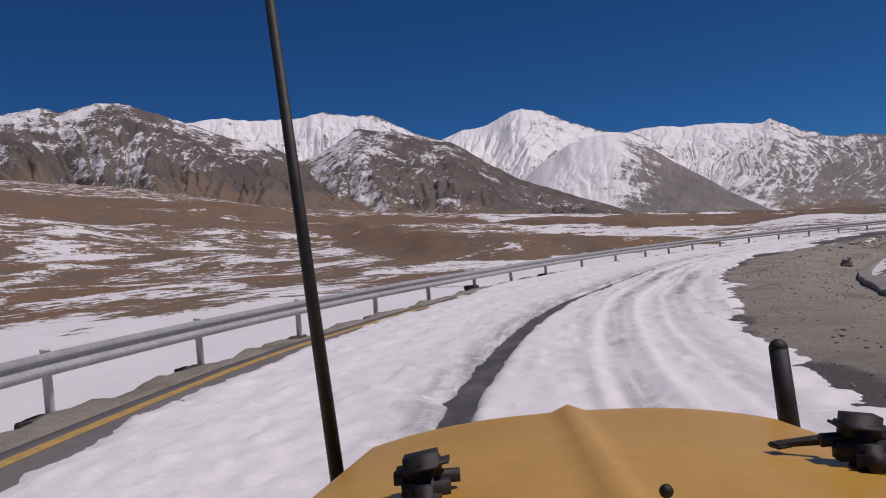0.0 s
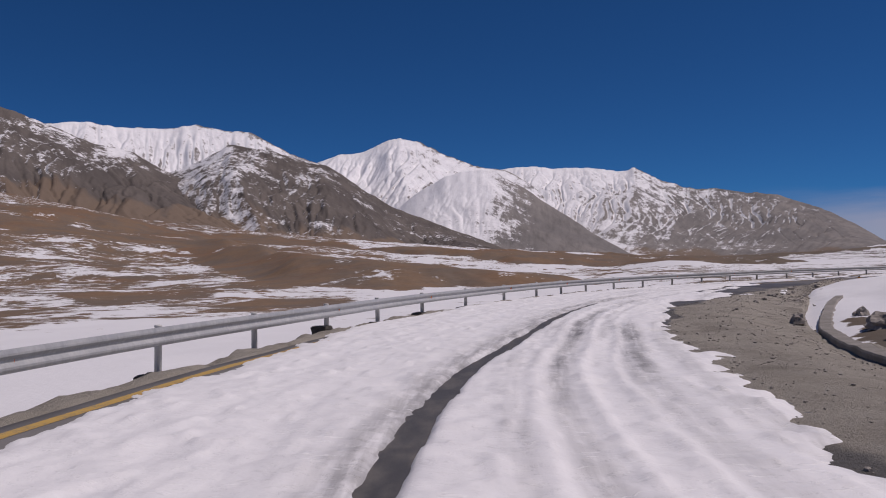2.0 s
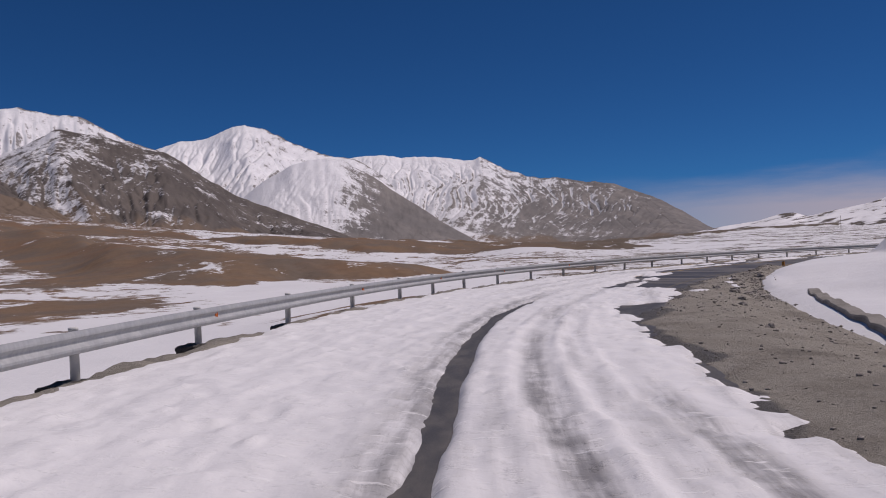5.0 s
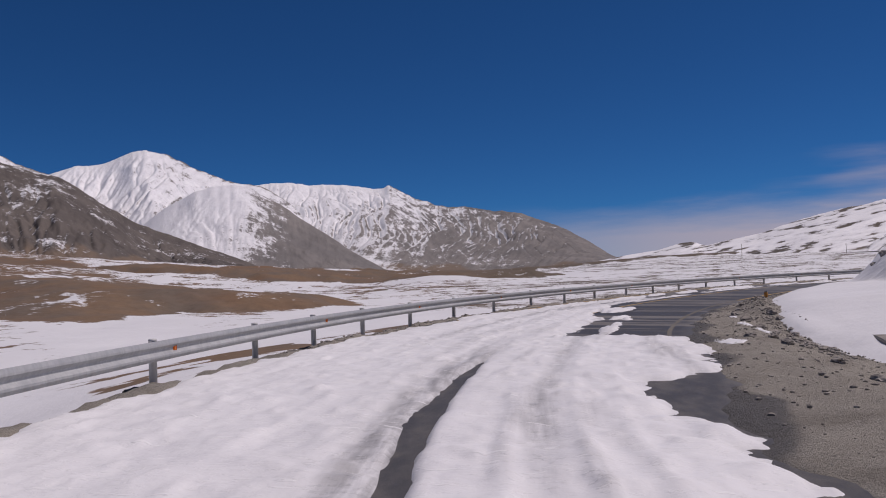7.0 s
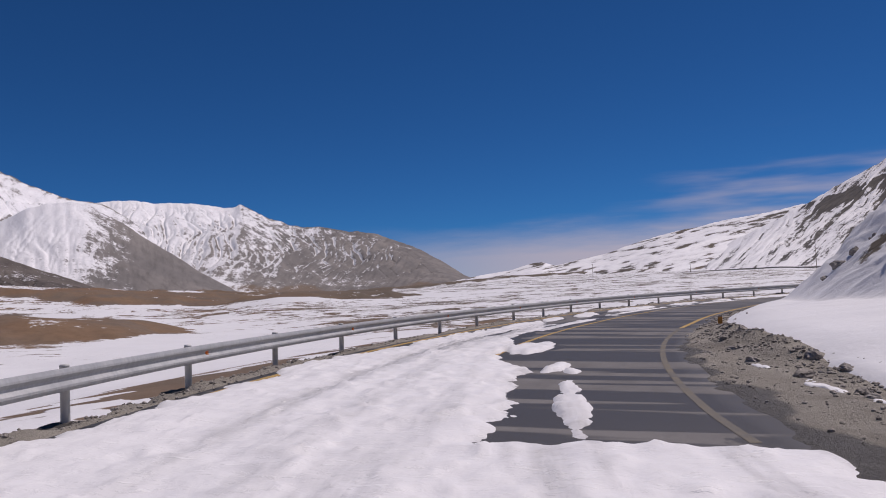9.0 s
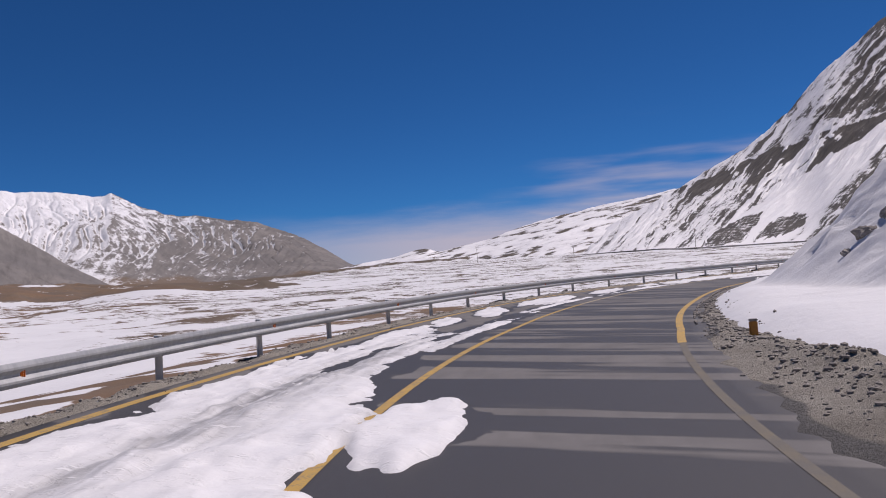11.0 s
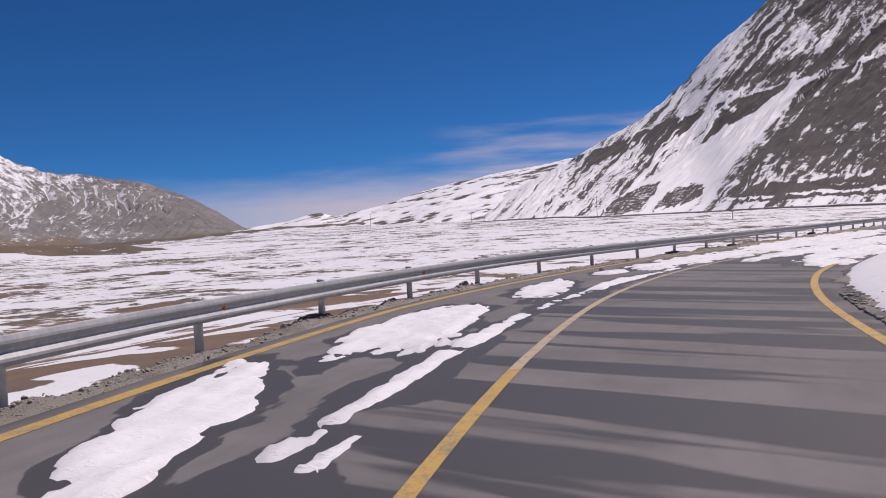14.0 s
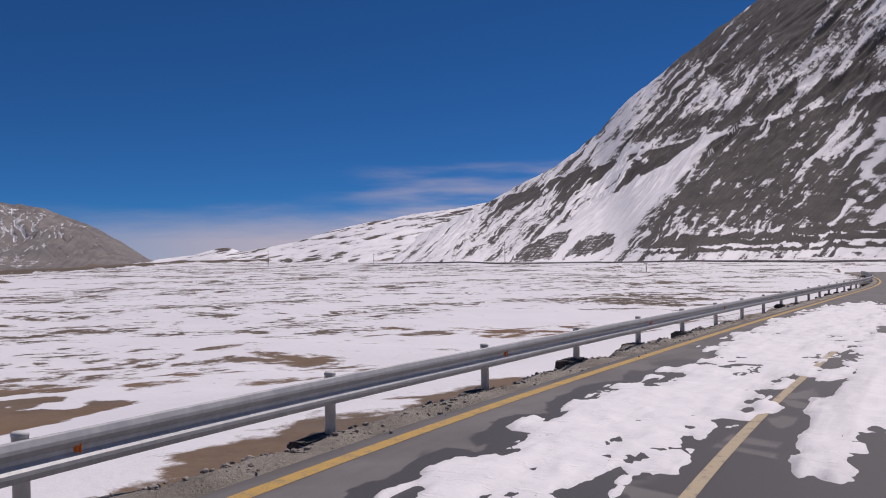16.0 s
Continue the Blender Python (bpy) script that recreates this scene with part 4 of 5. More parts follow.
def marking(name, where, s0, s1, width, mat, label, wobble=0.02):
    ob = ribbon(name, s0, s1, 0.5, [lambda s: where(s) - width / 2, lambda s: where(s) + width / 2],
                lambda s, d: 0.004 + 0 * s, mat)
    return tagged(ob, label, "road marking", kind="structure")


marking("road_marking_left", LEFT_D, -40, 330, 0.20, M_PAINT, "worn yellow edge line painted on asphalt")
marking("road_marking_middle", MID_D, 54, 79.5, 0.13, M_PAINT, "worn yellow centre line painted on asphalt")
marking("road_marking_middle_far", MID_D, 79.5, 330, 0.13, M_CREAM, "faded cream centre line painted on asphalt")
marking("road_marking_right_dirty", RIGHT_D, 43, 64, 0.11, M_FADED, "edge line nearly hidden under dirt")
marking("road_marking_right_far", RIGHT_D, 64, 330, 0.15, M_PAINT, "worn yellow edge line beside the gravel shoulder")


def shoulder_z(s, d):
    into = d - GRAVEL_D(s)
    rough = fbm(s * 1.3, d * 1.3, 4, 12) * 0.03
    ragged = 0.30 * fbm(s * 0.6, d * 0.5, 5, 19)
    lip = 0.22 * np.exp(-((d - BANK_D(s) + 0.1) / 0.5) ** 2) * smoothstep(47, 53, s) * smoothstep(66, 56, s)
    trench = 0.12 * np.exp(-((d - WALL_D(s) + 0.12) / 0.32) ** 2) * smoothstep(28, 22, s) + np.interp(s, [26, 46, 54], [0.42, 0.33, 0.0]) * smoothstep(9.6, BANK_D(s), d)
    under_snow = 0.9 * smoothstep(0.0, 0.5, d - BANK_D(s)) * smoothstep(20, 26, s) * smoothstep(52, 46, s)
    return -trench - under_snow - 0.05 + 0.085 * smoothstep(-0.3, 0.5, into + ragged) + smoothstep(0, 0.8, into) * rough + lip * (1 + 0.6 * fbm(s * 0.9, d * 0.9, 3, 4))


GRAVEL_D = along([(-90, 7.5), (-5, 7.45), (10, 7.6), (18, 7.85), (30, 7.9), (36, 8.25), (45, 8.45), (60, 8.8), (70, 8.9), (84, 8.6), (100, 8.3), (420, 8.2)])
gravel_cols = [lambda s, k=k: GRAVEL_D(s) - 0.4 + (BANK_D(s) + 0.6 - GRAVEL_D(s) + 0.4) * k / 24 for k in range(25)]


def soaked_gravel(s, d):
    reach = np.interp(s, [-60, 8, 16, 24, 40, 46, 60, 90], [0.7, 0.7, 0.35, 0.55, 0.8, 0.6, 0.15, 0.12])
    return smoothstep(reach, 0.1, d - GRAVEL_D(s) + 0.35 * fbm(s * 0.5, d * 0.6, 4, 37))


shoulder = ribbon("gravel_shoulder", -60, 180, 0.22, gravel_cols, shoulder_z, M_GRAVEL, {"wet": soaked_gravel})
tagged(shoulder, "bare grey-brown gravel shoulder beside the road", "gravel shoulder", kind="structure")
def verge_z(s, d):
    off = d - VERGE_D(s)
    return np.where(off > 0.45, -0.1, 0.02 + 0.05 * fbm(s * 1.7, d * 2.0, 4, 33) - 0.40 * smoothstep(-0.02, -0.62, off + 0.15 * fbm(s * 0.9, 0 * s, 3, 35)))


verge_cols = [lambda s, k=k: VERGE_D(s) - 1.35 + 1.85 * k / 15 for k in range(16)]
verge = ribbon("verge", -60, 330, 0.25, verge_cols,
               verge_z, M_GRAVEL)
tagged(verge, "strip of stony soil under the guard rail", "verge", kind="structure")


# ---- snow lying on the road: its mesh ----
def build_road_snow():
    s = np.arange(-22, 150, 0.11)
    d = np.arange(-1.0, 9.6, 0.06)
    ss, dd = np.meshgrid(s, d, indexing="ij")
    depth, dirt = snow_depth(ss, dd)
    depth = np.where(dd < VERGE_D(ss) + 0.05, np.minimum(depth, 0.03), depth)
    low = depth < -0.02
    keep = ~(low[:-1, :-1] & low[1:, :-1] & low[1:, 1:] & low[:-1, 1:])
    xy = on_line(ss, dd)
    v = np.concatenate([xy, (0.003 + np.maximum(depth, -0.05))[..., None]], -1).reshape(-1, 3)
    f = grid_faces(*ss.shape, keep)[:, ::-1]
    used, f = np.unique(f, return_inverse=True)
    ob = mesh_object("snow_on_road", v[used], f.reshape(-1, 4), M_SNOW, attrs={"dirt": dirt.ravel()[used]},
                     uv=np.stack([ss, dd], -1).reshape(-1, 2)[used])
    tagged(ob, "rutted packed snow melting off the asphalt road", "snow", kind="stuff")


build_road_snow()


# ---- guard rail ----
POSTS = [-16, -12, -8, -4, 0, 4, 8, 12.1, 15.6, 19.4, 23.1, 27, 31.4, 35.9, 40, 43.2, 46.5, 50.3, 54.2, 58.2, 62.2, 66, 69.8, 74, 77.7, 81.3, 85, 89, 93,
         97.2, 101.2, 105.2, 109.2, 113.2] + [117.2 + 4.0 * k for k in range(32)]
PROFILE = [(0.365, 0.020), (0.375, 0.045), (0.420, 0.064), (0.452, 0.064), (0.508, 0.016), (0.542, 0.016), (0.598, 0.064), (0.628, 0.064),
           (0.675, 0.045), (0.685, 0.020)]


def beam_mesh(name, s0, s1, parent):
    s = np.linspace(s0 - 0.16, s1 + 0.16, 7)
    prof = [(z, o) for z, o in PROFILE] + [(z, o - 0.008) for z, o in PROFILE[::-1]]
    rows = []
    for z, o in prof:
        xy = on_line(s, RAIL_D(s) + o + 0.004 * (int(s0) % 2))
        rows.append(np.concatenate([xy, np.full((len(s), 1), z)], -1))
    v = np.stack(rows, 0)
    v = np.concatenate([v, v[:1]], 0)
    return mesh_object(name, v.reshape(-1, 3), grid_faces(*v.shape[:2]), M_RAIL, parent, smooth=False)


def block(bm, centre, size, turn_z=0.0, bevel=0.0, lean=None):
    made = bmesh.ops.create_cube(bm, size=1.0)["verts"]
    bmesh.ops.scale(bm, vec=size, verts=made)
    if bevel:
        edges = list({e for v in made for e in v.link_edges})
        made = list({v for f in bmesh.ops.bevel(bm, geom=edges, offset=bevel, segments=2, affect="EDGES")["faces"] for v in f.verts} | {v for v in made if v.is_valid})
    if lean is not None:
        bmesh.ops.rotate(bm, cent=(0, 0, 0), matrix=lean, verts=made)
    bmesh.ops.rotate(bm, cent=(0, 0, 0), matrix=Matrix.Rotation(turn_z, 3, "Z"), verts=made)
    bmesh.ops.translate(bm, vec=centre, verts=made)
    return made


def rock_mesh(name, rng, size, squash=0.7, cuts=3, rough=0.55):
    bm = bmesh.new()
    bmesh.ops.create_icosphere(bm, subdivisions=cuts, radius=1.0)
    ax = Vector((rng.uniform(0.75, 1.2), rng.uniform(0.75, 1.2), squash * rng.uniform(0.8, 1.15)))
    off = Vector((rng.uniform(0, 50), rng.uniform(0, 50), rng.uniform(0, 50)))
    for v in bm.verts:
        k = 1 + rough * noise.noise(v.co * 1.3 + off) + 0.5 * rough * noise.noise(v.co * 3.1 + off) + 0.22 * rough * noise.noise(v.co * 7.3 + off)
        v.co = Vector((v.co.x * ax.x, v.co.y * ax.y, v.co.z * ax.z)) * k * size
    me = bpy.data.meshes.new(name)
    bm.to_mesh(me)
    bm.free()
    me.materials.append(M_STONE)
    return me


def build_rail():
    rail = tagged(new("guard_rail"), "galvanised steel guard rail on round posts along the road", "guard rail")
    bm = bmesh.new()
    # round steel pipe with a domed cap
    rings = [(-0.6, 0.066), (0.670, 0.066), (0.672, 0.070), (0.698, 0.070), (0.710, 0.054), (0.715, 0.0)]
    loops = []
    for z, r in rings:
        loops.append([bm.verts.new((r * math.cos(a * math.tau / 14), r * math.sin(a * math.tau / 14), z)) for a in range(14)] if r else [bm.verts.new((0, 0, z))])
    for low, top in zip(loops, loops[1:]):
        for a in range(14):
            b = (a + 1) % 14
            bm.faces.new([low[a], low[b], top[b], top[a]] if len(top) > 1 else [low[a], low[b], top[0]])
    post_mesh = bpy.data.meshes.new("post")
    bm.to_mesh(post_mesh)
    bm.free()
    post_mesh.materials.append(M_POST)
    post_mesh.polygons.foreach_set("use_smooth", np.ones(len(post_mesh.polygons), bool))
    bm = bmesh.new()
    block(bm, (0, 0, 0.52), (0.15, 0.11, 0.24), bevel=0.012)
    spacer_mesh = bpy.data.meshes.new("spacer")
    bm.to_mesh(spacer_mesh)
    bm.free()
    spacer_mesh.materials.append(M_POST)
    bm = bmesh.new()
    block(bm, (0, 0, 0), (0.012, 0.012, 0.09))
    made = block(bm, (0.0, 0.035, 0.0), (0.10, 0.045, 0.10), bevel=0.012)
    reflector_mesh = bpy.data.meshes.new("reflector")
    bm.to_mesh(reflector_mesh)
    bm.free()
    reflector_mesh.materials.append(M_REFLECT)
    rng = random.Random(5)
    footing_meshes = []
    for _ in range(4):
        bm = bmesh.new()
        block(bm, (0, 0, 0), (0.34, 0.80, 0.20), bevel=0.02)
        bmesh.ops.subdivide_edges(bm, edges=[e for e in bm.edges if e.calc_length() > 0.12], cuts=4, use_grid_fill=True)
        off = Vector((rng.uniform(0, 50), rng.uniform(0, 50), 0))
        for v in bm.verts:
            v.co += 0.035 * noise.noise_vector(v.co * 4.0 + off) + 0.02 * noise.noise_vector(v.co * 11.0 + off)
        me = bpy.data.meshes.new("footing")
        bm.to_mesh(me)
        bm.free()
        # near-black tone paints the shade at the slab's side by each post
        me.materials.append(M_CLOD)
        footing_meshes.append(me)
    for k, s in enumerate(POSTS):
        fx, fy = on_line(s - 0.22, RAIL_D(s) - 0.22)
        footing = new("footing", footing_meshes[k % 4])
        footing.parent = rail
        fz = max(float(ground_height(np.array([float(fx)]), np.array([float(fy)]))[0][0]), float(verge_z(np.array([float(s)]), RAIL_D(np.array([float(s)])) - 0.22)[0]))
        footing.matrix_basis = (Matrix.Translation((fx, fy, fz + 0.03)) @ Matrix.Rotation(float(np.interp(s, LINE_S, turn)) + rng.uniform(-0.08, 0.08), 4, "Z")
                                @ Matrix.Diagonal((rng.uniform(0.8, 1.1), rng.uniform(0.7, 1.1), rng.uniform(0.8, 1.1), 1)))
        heading = float(np.interp(s, LINE_S, turn))
        if k + 1 < len(POSTS):
            beam_mesh("beam", s, POSTS[k + 1], rail)
        for name, me, d in (("post", post_mesh, -0.19), ("spacer", spacer_mesh, -0.07)):
            x, y = on_line(s, RAIL_D(s) + d)
            ob = new(name, me)
            ob.parent = rail
            ob.matrix_basis = Matrix.Translation((x, y, 0)) @ Euler((rng.uniform(-0.02, 0.02), rng.uniform(-0.02, 0.02), heading)).to_matrix().to_4x4() @ Matrix.Rotation(radians(90), 4, "Z")
        if (k % 2 == 0) == (s < 18):
            x, y = on_line(s + 0.35, RAIL_D(s) + 0.045)
            ob = new("reflector", reflector_mesh)
            ob.parent = rail
            ob.matrix_basis = Matrix.Translation((x, y, 0.532)) @ Matrix.Rotation(heading - radians(75), 4, "Z") @ Matrix.Rotation(radians(180), 4, "Z")
            tagged(ob, "small orange reflector")


build_rail()


# ---- the far road that crosses the valley at the mountain's foot ----
def build_far_road():
    az = np.arange(-112, -34, 0.6)
    r = np.interp(az, [-112, -90, -76, -60, -45, -34], [230, 262, 285, 325, 420, 560])
    a = np.radians(az)
    top = np.interp(az, [-112, -76, -60, -45, -34], [1.9, 2.1, 2.75, 4.0, 4.4]) + 0.15 * fbm(az * 0.4, az * 0, 3, 6)
    top = np.maximum(top, ground_height(29 - np.sin(a) * r, 56 + np.cos(a) * r)[0] + 0.5 * smoothstep(-44, -56, az) - 0.8 * smoothstep(-56, -44, az))
    cols = []
    for off, dz in ((-2.6, -1.4), (-1.3, -0.10), (-1.1, 0.0), (5.0, 0.0), (8.0, -2.2)):
        cols.append(np.stack([29 - np.sin(a) * (r + off), 56 + np.cos(a) * (r + off), top + dz], -1))
    v = np.stack(cols, 1)
    # its shaded front is put into the colour, broken by paler grey
    ob = mesh_object("road_far", v.reshape(-1, 3), grid_faces(len(az), 5)[:, ::-1], M_FAR)
    tagged(ob, "dark raised road crossing the snowy valley floor", "road", kind="structure")


build_far_road()


def utility_pole(az, r, height):
    a = radians(az)
    x, y = 29 - math.sin(a) * r, 56 + math.cos(a) * r
    z = float(ground_height(np.array([x]), np.array([y]))[0][0])
    ob = tagged(new("utility_pole"), "thin weathered pole standing in the snow", "utility pole", "poles along the far road")
    ob.location = (x, y, z)
    bm = bmesh.new()
    bmesh.ops.create_cone(bm, cap_ends=True, segments=10, radius1=0.11, radius2=0.07, depth=height + 0.6, matrix=Matrix.Translation((0, 0, height / 2 - 0.3)))
    part("shaft", bm, M_POLE, ob, smooth=True)
    bm = bmesh.new()
    block(bm, (0, 0, height - 0.45), (0.9, 0.07, 0.08), a, 0.01)
    part("crossarm", bm, M_POLE, ob)


for az, r, height in ((-60.9, 300, 7.5), (-45.8, 420, 7.5), (-52.6, 350, 4.2), (-72.0, 330, 8.0), (-69.1, 210, 2.2)):
    utility_pole(az, r, height)


# ---- rocks ----
def surface_z(s, d):
    """Height of what lies at (s, d) beside the road."""
    if d > float(BANK_D(s)):
        xy = on_line(s, d)
        return float(ground_height(np.array([xy[0]]), np.array([xy[1]]))[0][0])
    if d < float(VERGE_D(s)) - 1.2:
        xy = on_line(s, d)
        return float(ground_height(np.array([xy[0]]), np.array([xy[1]]))[0][0])
    if d < float(VERGE_D(s)) + 0.4:
        return float(verge_z(np.array([float(s)]), np.array([float(d)]))[0])
    if d > float(GRAVEL_D(s)):
        return float(shoulder_z(np.array([float(s)]), np.array([float(d)]))[0])
    return 0.01


def rock(s, d, size, label, rng, squash=0.7):
    x, y = on_line(s, d)
    ob = new("rock", rock_mesh("rock", rng, size, squash))
    ob.matrix_basis = Matrix.Translation((x, y, surface_z(s, d) + size * squash * 0.2)) @ Matrix.Rotation(rng.uniform(0, 6.28), 4, "Z")
    return tagged(ob, label, "rock", "loose rocks beside the road")


rng = random.Random(11)
rock(26.6, 11.75, 0.24, "grey-brown boulder beside the ditch wall", rng, 0.9)
for s, d, size in ((23.4, 13.6, 0.42), (28.4, 13.6, 0.26), (20.5, 13.3, 0.20)):
    rock(s, d, size, "dark boulder in the rubble behind the ditch wall", rng)
for s, d, size in ((51.0, 9.6, 0.11), (48.5, 9.9, 0.13), (44.0, 10.3, 0.08), (46.0, 10.1, 0.08), (47.0, 10.3, 0.11), (41.0, 10.2, 0.12), (37.5, 10.4, 0.12), (54.0, 9.6, 0.10),
                   (56.0, 9.6, 0.10), (42.5, 9.7, 0.11), (35.0, 10.3, 0.10), (28.0, 10.0, 0.09), (45.0, 10.4, 0.11), (41.6, 10.3, 0.13), (43.0, 10.2, 0.12)):
    rock(s, d, size, "angular grey rock on the gravel shoulder", rng)
for _ in range(18):
    s = rng.uniform(41, 60)
    rock(s, float(BANK_D(s)) - abs(rng.gauss(0.1, 0.35)), 0.06 + 0.11 * rng.random() ** 2, "rough grey rock at the foot of the snow bank", rng)
for s, d, size in ((45.2, -0.55, 0.30), (48.0, -0.6, 0.2), (60.5, -0.45, 0.2), (84.0, -0.6, 0.14), (88.0, -0.4, 0.12), (92.0, -0.4, 0.12), (96.0, -0.5, 0.13), (100.0, -0.5, 0.14),
                   (120.0, -0.5, 0.40), (108.0, -0.5, 0.13), (104.0, -0.5, 0.13), (66.5, -0.5, 0.15)):
    rock(s, d, size, "grey rock lying under the guard rail", rng)
rock(97.7, 1.45, 0.07, "small dark stone lying on the asphalt", rng, 0.8)

def scatter(name, label, count, area, sizes, seed):
    """Loose stones too many to count, as one mesh. area(rng) gives s, d."""
    rng = random.Random(seed)
    bases = [rock_mesh("stone", rng, 1.0, 0.65, 1, 0.35) for _ in range(6)]
    data = []
    for me in bases:
        co = np.empty(len(me.vertices) * 3)
        me.vertices.foreach_get("co", co)
        data.append((co.reshape(-1, 3), np.array([p.vertices[:] for p in me.polygons])))
        bpy.data.meshes.remove(me)
    verts, faces, n = [], [], 0
    places = [area(rng) for _ in range(count)]
    sds = np.array(places)
    xy = on_line(sds[:, 0], sds[:, 1])
    zg = ground_height(xy[:, 0].copy(), xy[:, 1].copy())[0]
    zs = np.where(sds[:, 1] < 3, verge_z(sds[:, 0], sds[:, 1]), shoulder_z(sds[:, 0], sds[:, 1]))
    for (s, d), p, g, sh in zip(places, xy, zg, zs):
        co, fa = data[rng.randrange(6)]
        size = sizes[0] * (sizes[1] / sizes[0]) ** (rng.random() ** 2.2)
        c, si = math.cos(ang := rng.uniform(0, 6.28)), math.sin(ang)
        z = sh if GRAVEL_D(s) < d < BANK_D(s) + 0.3 or VERGE_D(s) - 1.2 < d < VERGE_D(s) + 0.42 else g if d > BANK_D(s) or d < VERGE_D(s) - 1.2 else 0.01
        verts.append(np.stack([co[:, 0] * c - co[:, 1] * si, co[:, 0] * si + co[:, 1] * c, co[:, 2]], -1) * size + np.array([p[0], p[1], z + size * 0.2]))
        faces.append(fa + n)
        n += len(co)
    ob = mesh_object(name, np.concatenate(verts), np.concatenate(faces), M_STONE, smooth=False)
    tagged(ob, label, "stones", kind="stuff")


scatter("shoulder_stones", "loose grey stones strewn over the gravel shoulder", 2600,
        lambda g: (s := g.uniform(-4, 60), float(GRAVEL_D(s)) + 0.2 + (float(BANK_D(s)) - float(GRAVEL_D(s))) * g.random()), (0.010, 0.045), 3)
scatter("edge_stones", "band of broken grey stones at the foot of the snow bank", 3200,
        lambda g: (s := g.uniform(40, 88), max(float(BANK_D(s)) - 0.05 + g.gauss(-0.2, 0.28), float(RIGHT_D(s)) + 0.35)), (0.010, 0.060), 4)
scatter("rail_stones", "broken stones and rubble under the guard rail", 5600,
        lambda g: (s := g.uniform(40, 124), float(VERGE_D(s)) + g.gauss(-0.05, 0.24)), (0.009, 0.045), 6)


# ---- leftover snow on the gravel ----
def snow_patch(s0, d0, long, wide, seed):
    s, d = np.meshgrid(np.linspace(s0 - 1.3 * long, s0 + 1.3 * long, 40), np.linspace(d0 - 1.6 * wide, d0 + 1.6 * wide, 34), indexing="ij")
    q = 1 - ((s - s0) / long) ** 2 - ((d - d0) / wide) ** 2 + 1.3 * fbm(s * 1.9, d * 3.4, 4, seed, 0.6)
    rise = np.where(q > 0, 0.022 * (1 - np.exp(-np.clip(q, 0, 9) / 0.25)), q * 0.10)
    v = np.concatenate([on_line(s, d), (shoulder_z(s, d) + rise)[..., None]], -1)
    ob = mesh_object("snow_patch", v.reshape(-1, 3), grid_faces(*s.shape)[:, ::-1], M_SNOW, attrs={"dirt": np.full(s.size, 0.15)}, uv=np.stack([s, d], -1).reshape(-1, 2))
    tagged(ob, "ragged patch of leftover snow on the gravel shoulder", "snow patch", "snow left on the gravel")


for s0, d0, long, wide, seed in ((47.2, 9.85, 0.9, 0.16, 5), (45.3, 10.2, 0.6, 0.14, 6), (41.2, 9.2, 0.55, 0.22, 7), (50.0, 9.6, 0.4, 0.10, 8)):
    snow_patch(s0, d0, long, wide, seed)


# ---- ditch wall, marker post ----
def ditch_wall(points, label):
    """A low wall of worn concrete through the given s, d and height of its front edge."""
    ps, pd, pz = np.array(points, float).T
    way = np.concatenate([[0], np.cumsum(np.hypot(np.diff(ps), np.diff(pd)))])
    run = np.linspace(0, way[-1], int(way[-1] / 0.3) + 2)
    line = on_line(np.interp(run, way, ps), np.interp(run, way, pd))
    line = np.stack([np.convolve(np.pad(line[:, k], 4, mode="edge"), np.ones(9) / 9, "valid") for k in (0, 1)], -1)
    ahead = np.gradient(line, axis=0)
    side = np.stack([ahead[:, 1], -ahead[:, 0]], -1) / np.linalg.norm(ahead, axis=1, keepdims=True)
    top = np.interp(run, way, pz)
    wob = 0.035 * fbm(run * 0.9, run * 0, 4, 8)
    sunk = 0.04 * smoothstep(way[-1] - 2.0, way[-1], run)
    cols = []
    for off, z in ((0.0, -0.45), (0.01, -0.04), (0.04, 0.0), (0.36, 0.02), (0.40, -0.02), (0.42, -0.45)):
        cols.append(np.concatenate([line + side * (off + wob)[:, None], (top + z + (0.9 * wob - sunk) * (z > -0.1))[:, None]], -1))
    v = np.stack(cols, 1)
    f = grid_faces(len(run), 6)[:, ::-1].tolist() + [[0, 1, 2, 3, 4, 5], [(len(run) - 1) * 6 + k for k in (5, 4, 3, 2, 1, 0)]]
    ob = mesh_object("ditch_wall", v.reshape(-1, 3), f, M_CONCRETE, smooth=False)
    tagged(ob, label, "ditch wall")


ditch_wall([(s, float(WALL_D(s)), float(WALL_Z(s))) for s in (2, 8, 14, 19, 24, 28, 32, 36, 42, 48.5)],
           "low weathered concrete ditch wall between gravel shoulder and snow")
for s, d, size in ((74.2, 12.6, 0.16), (74.4, 13.1, 0.24), (74.6, 13.7, 0.22), (74.8, 14.4, 0.30), (66.0, 15.4, 0.34), (62.5, 17.2, 0.30), (69.0, 15.6, 0.36)):
    x, y = on_line(s, d)
    z = float(ground_height(np.array([x]), np.array([y]))[0][0])
    ob = new("rock_outcrop", rock_mesh("rock_outcrop", rng, size, 0.8, 3, 0.6))
    ob.matrix_basis = Matrix.Translation((x, y, z - 0.15 * size)) @ Matrix.Rotation(rng.uniform(0, 6.28), 4, "Z")
    tagged(ob, "grey rock outcrop sticking out of the snowy slope", "rock")


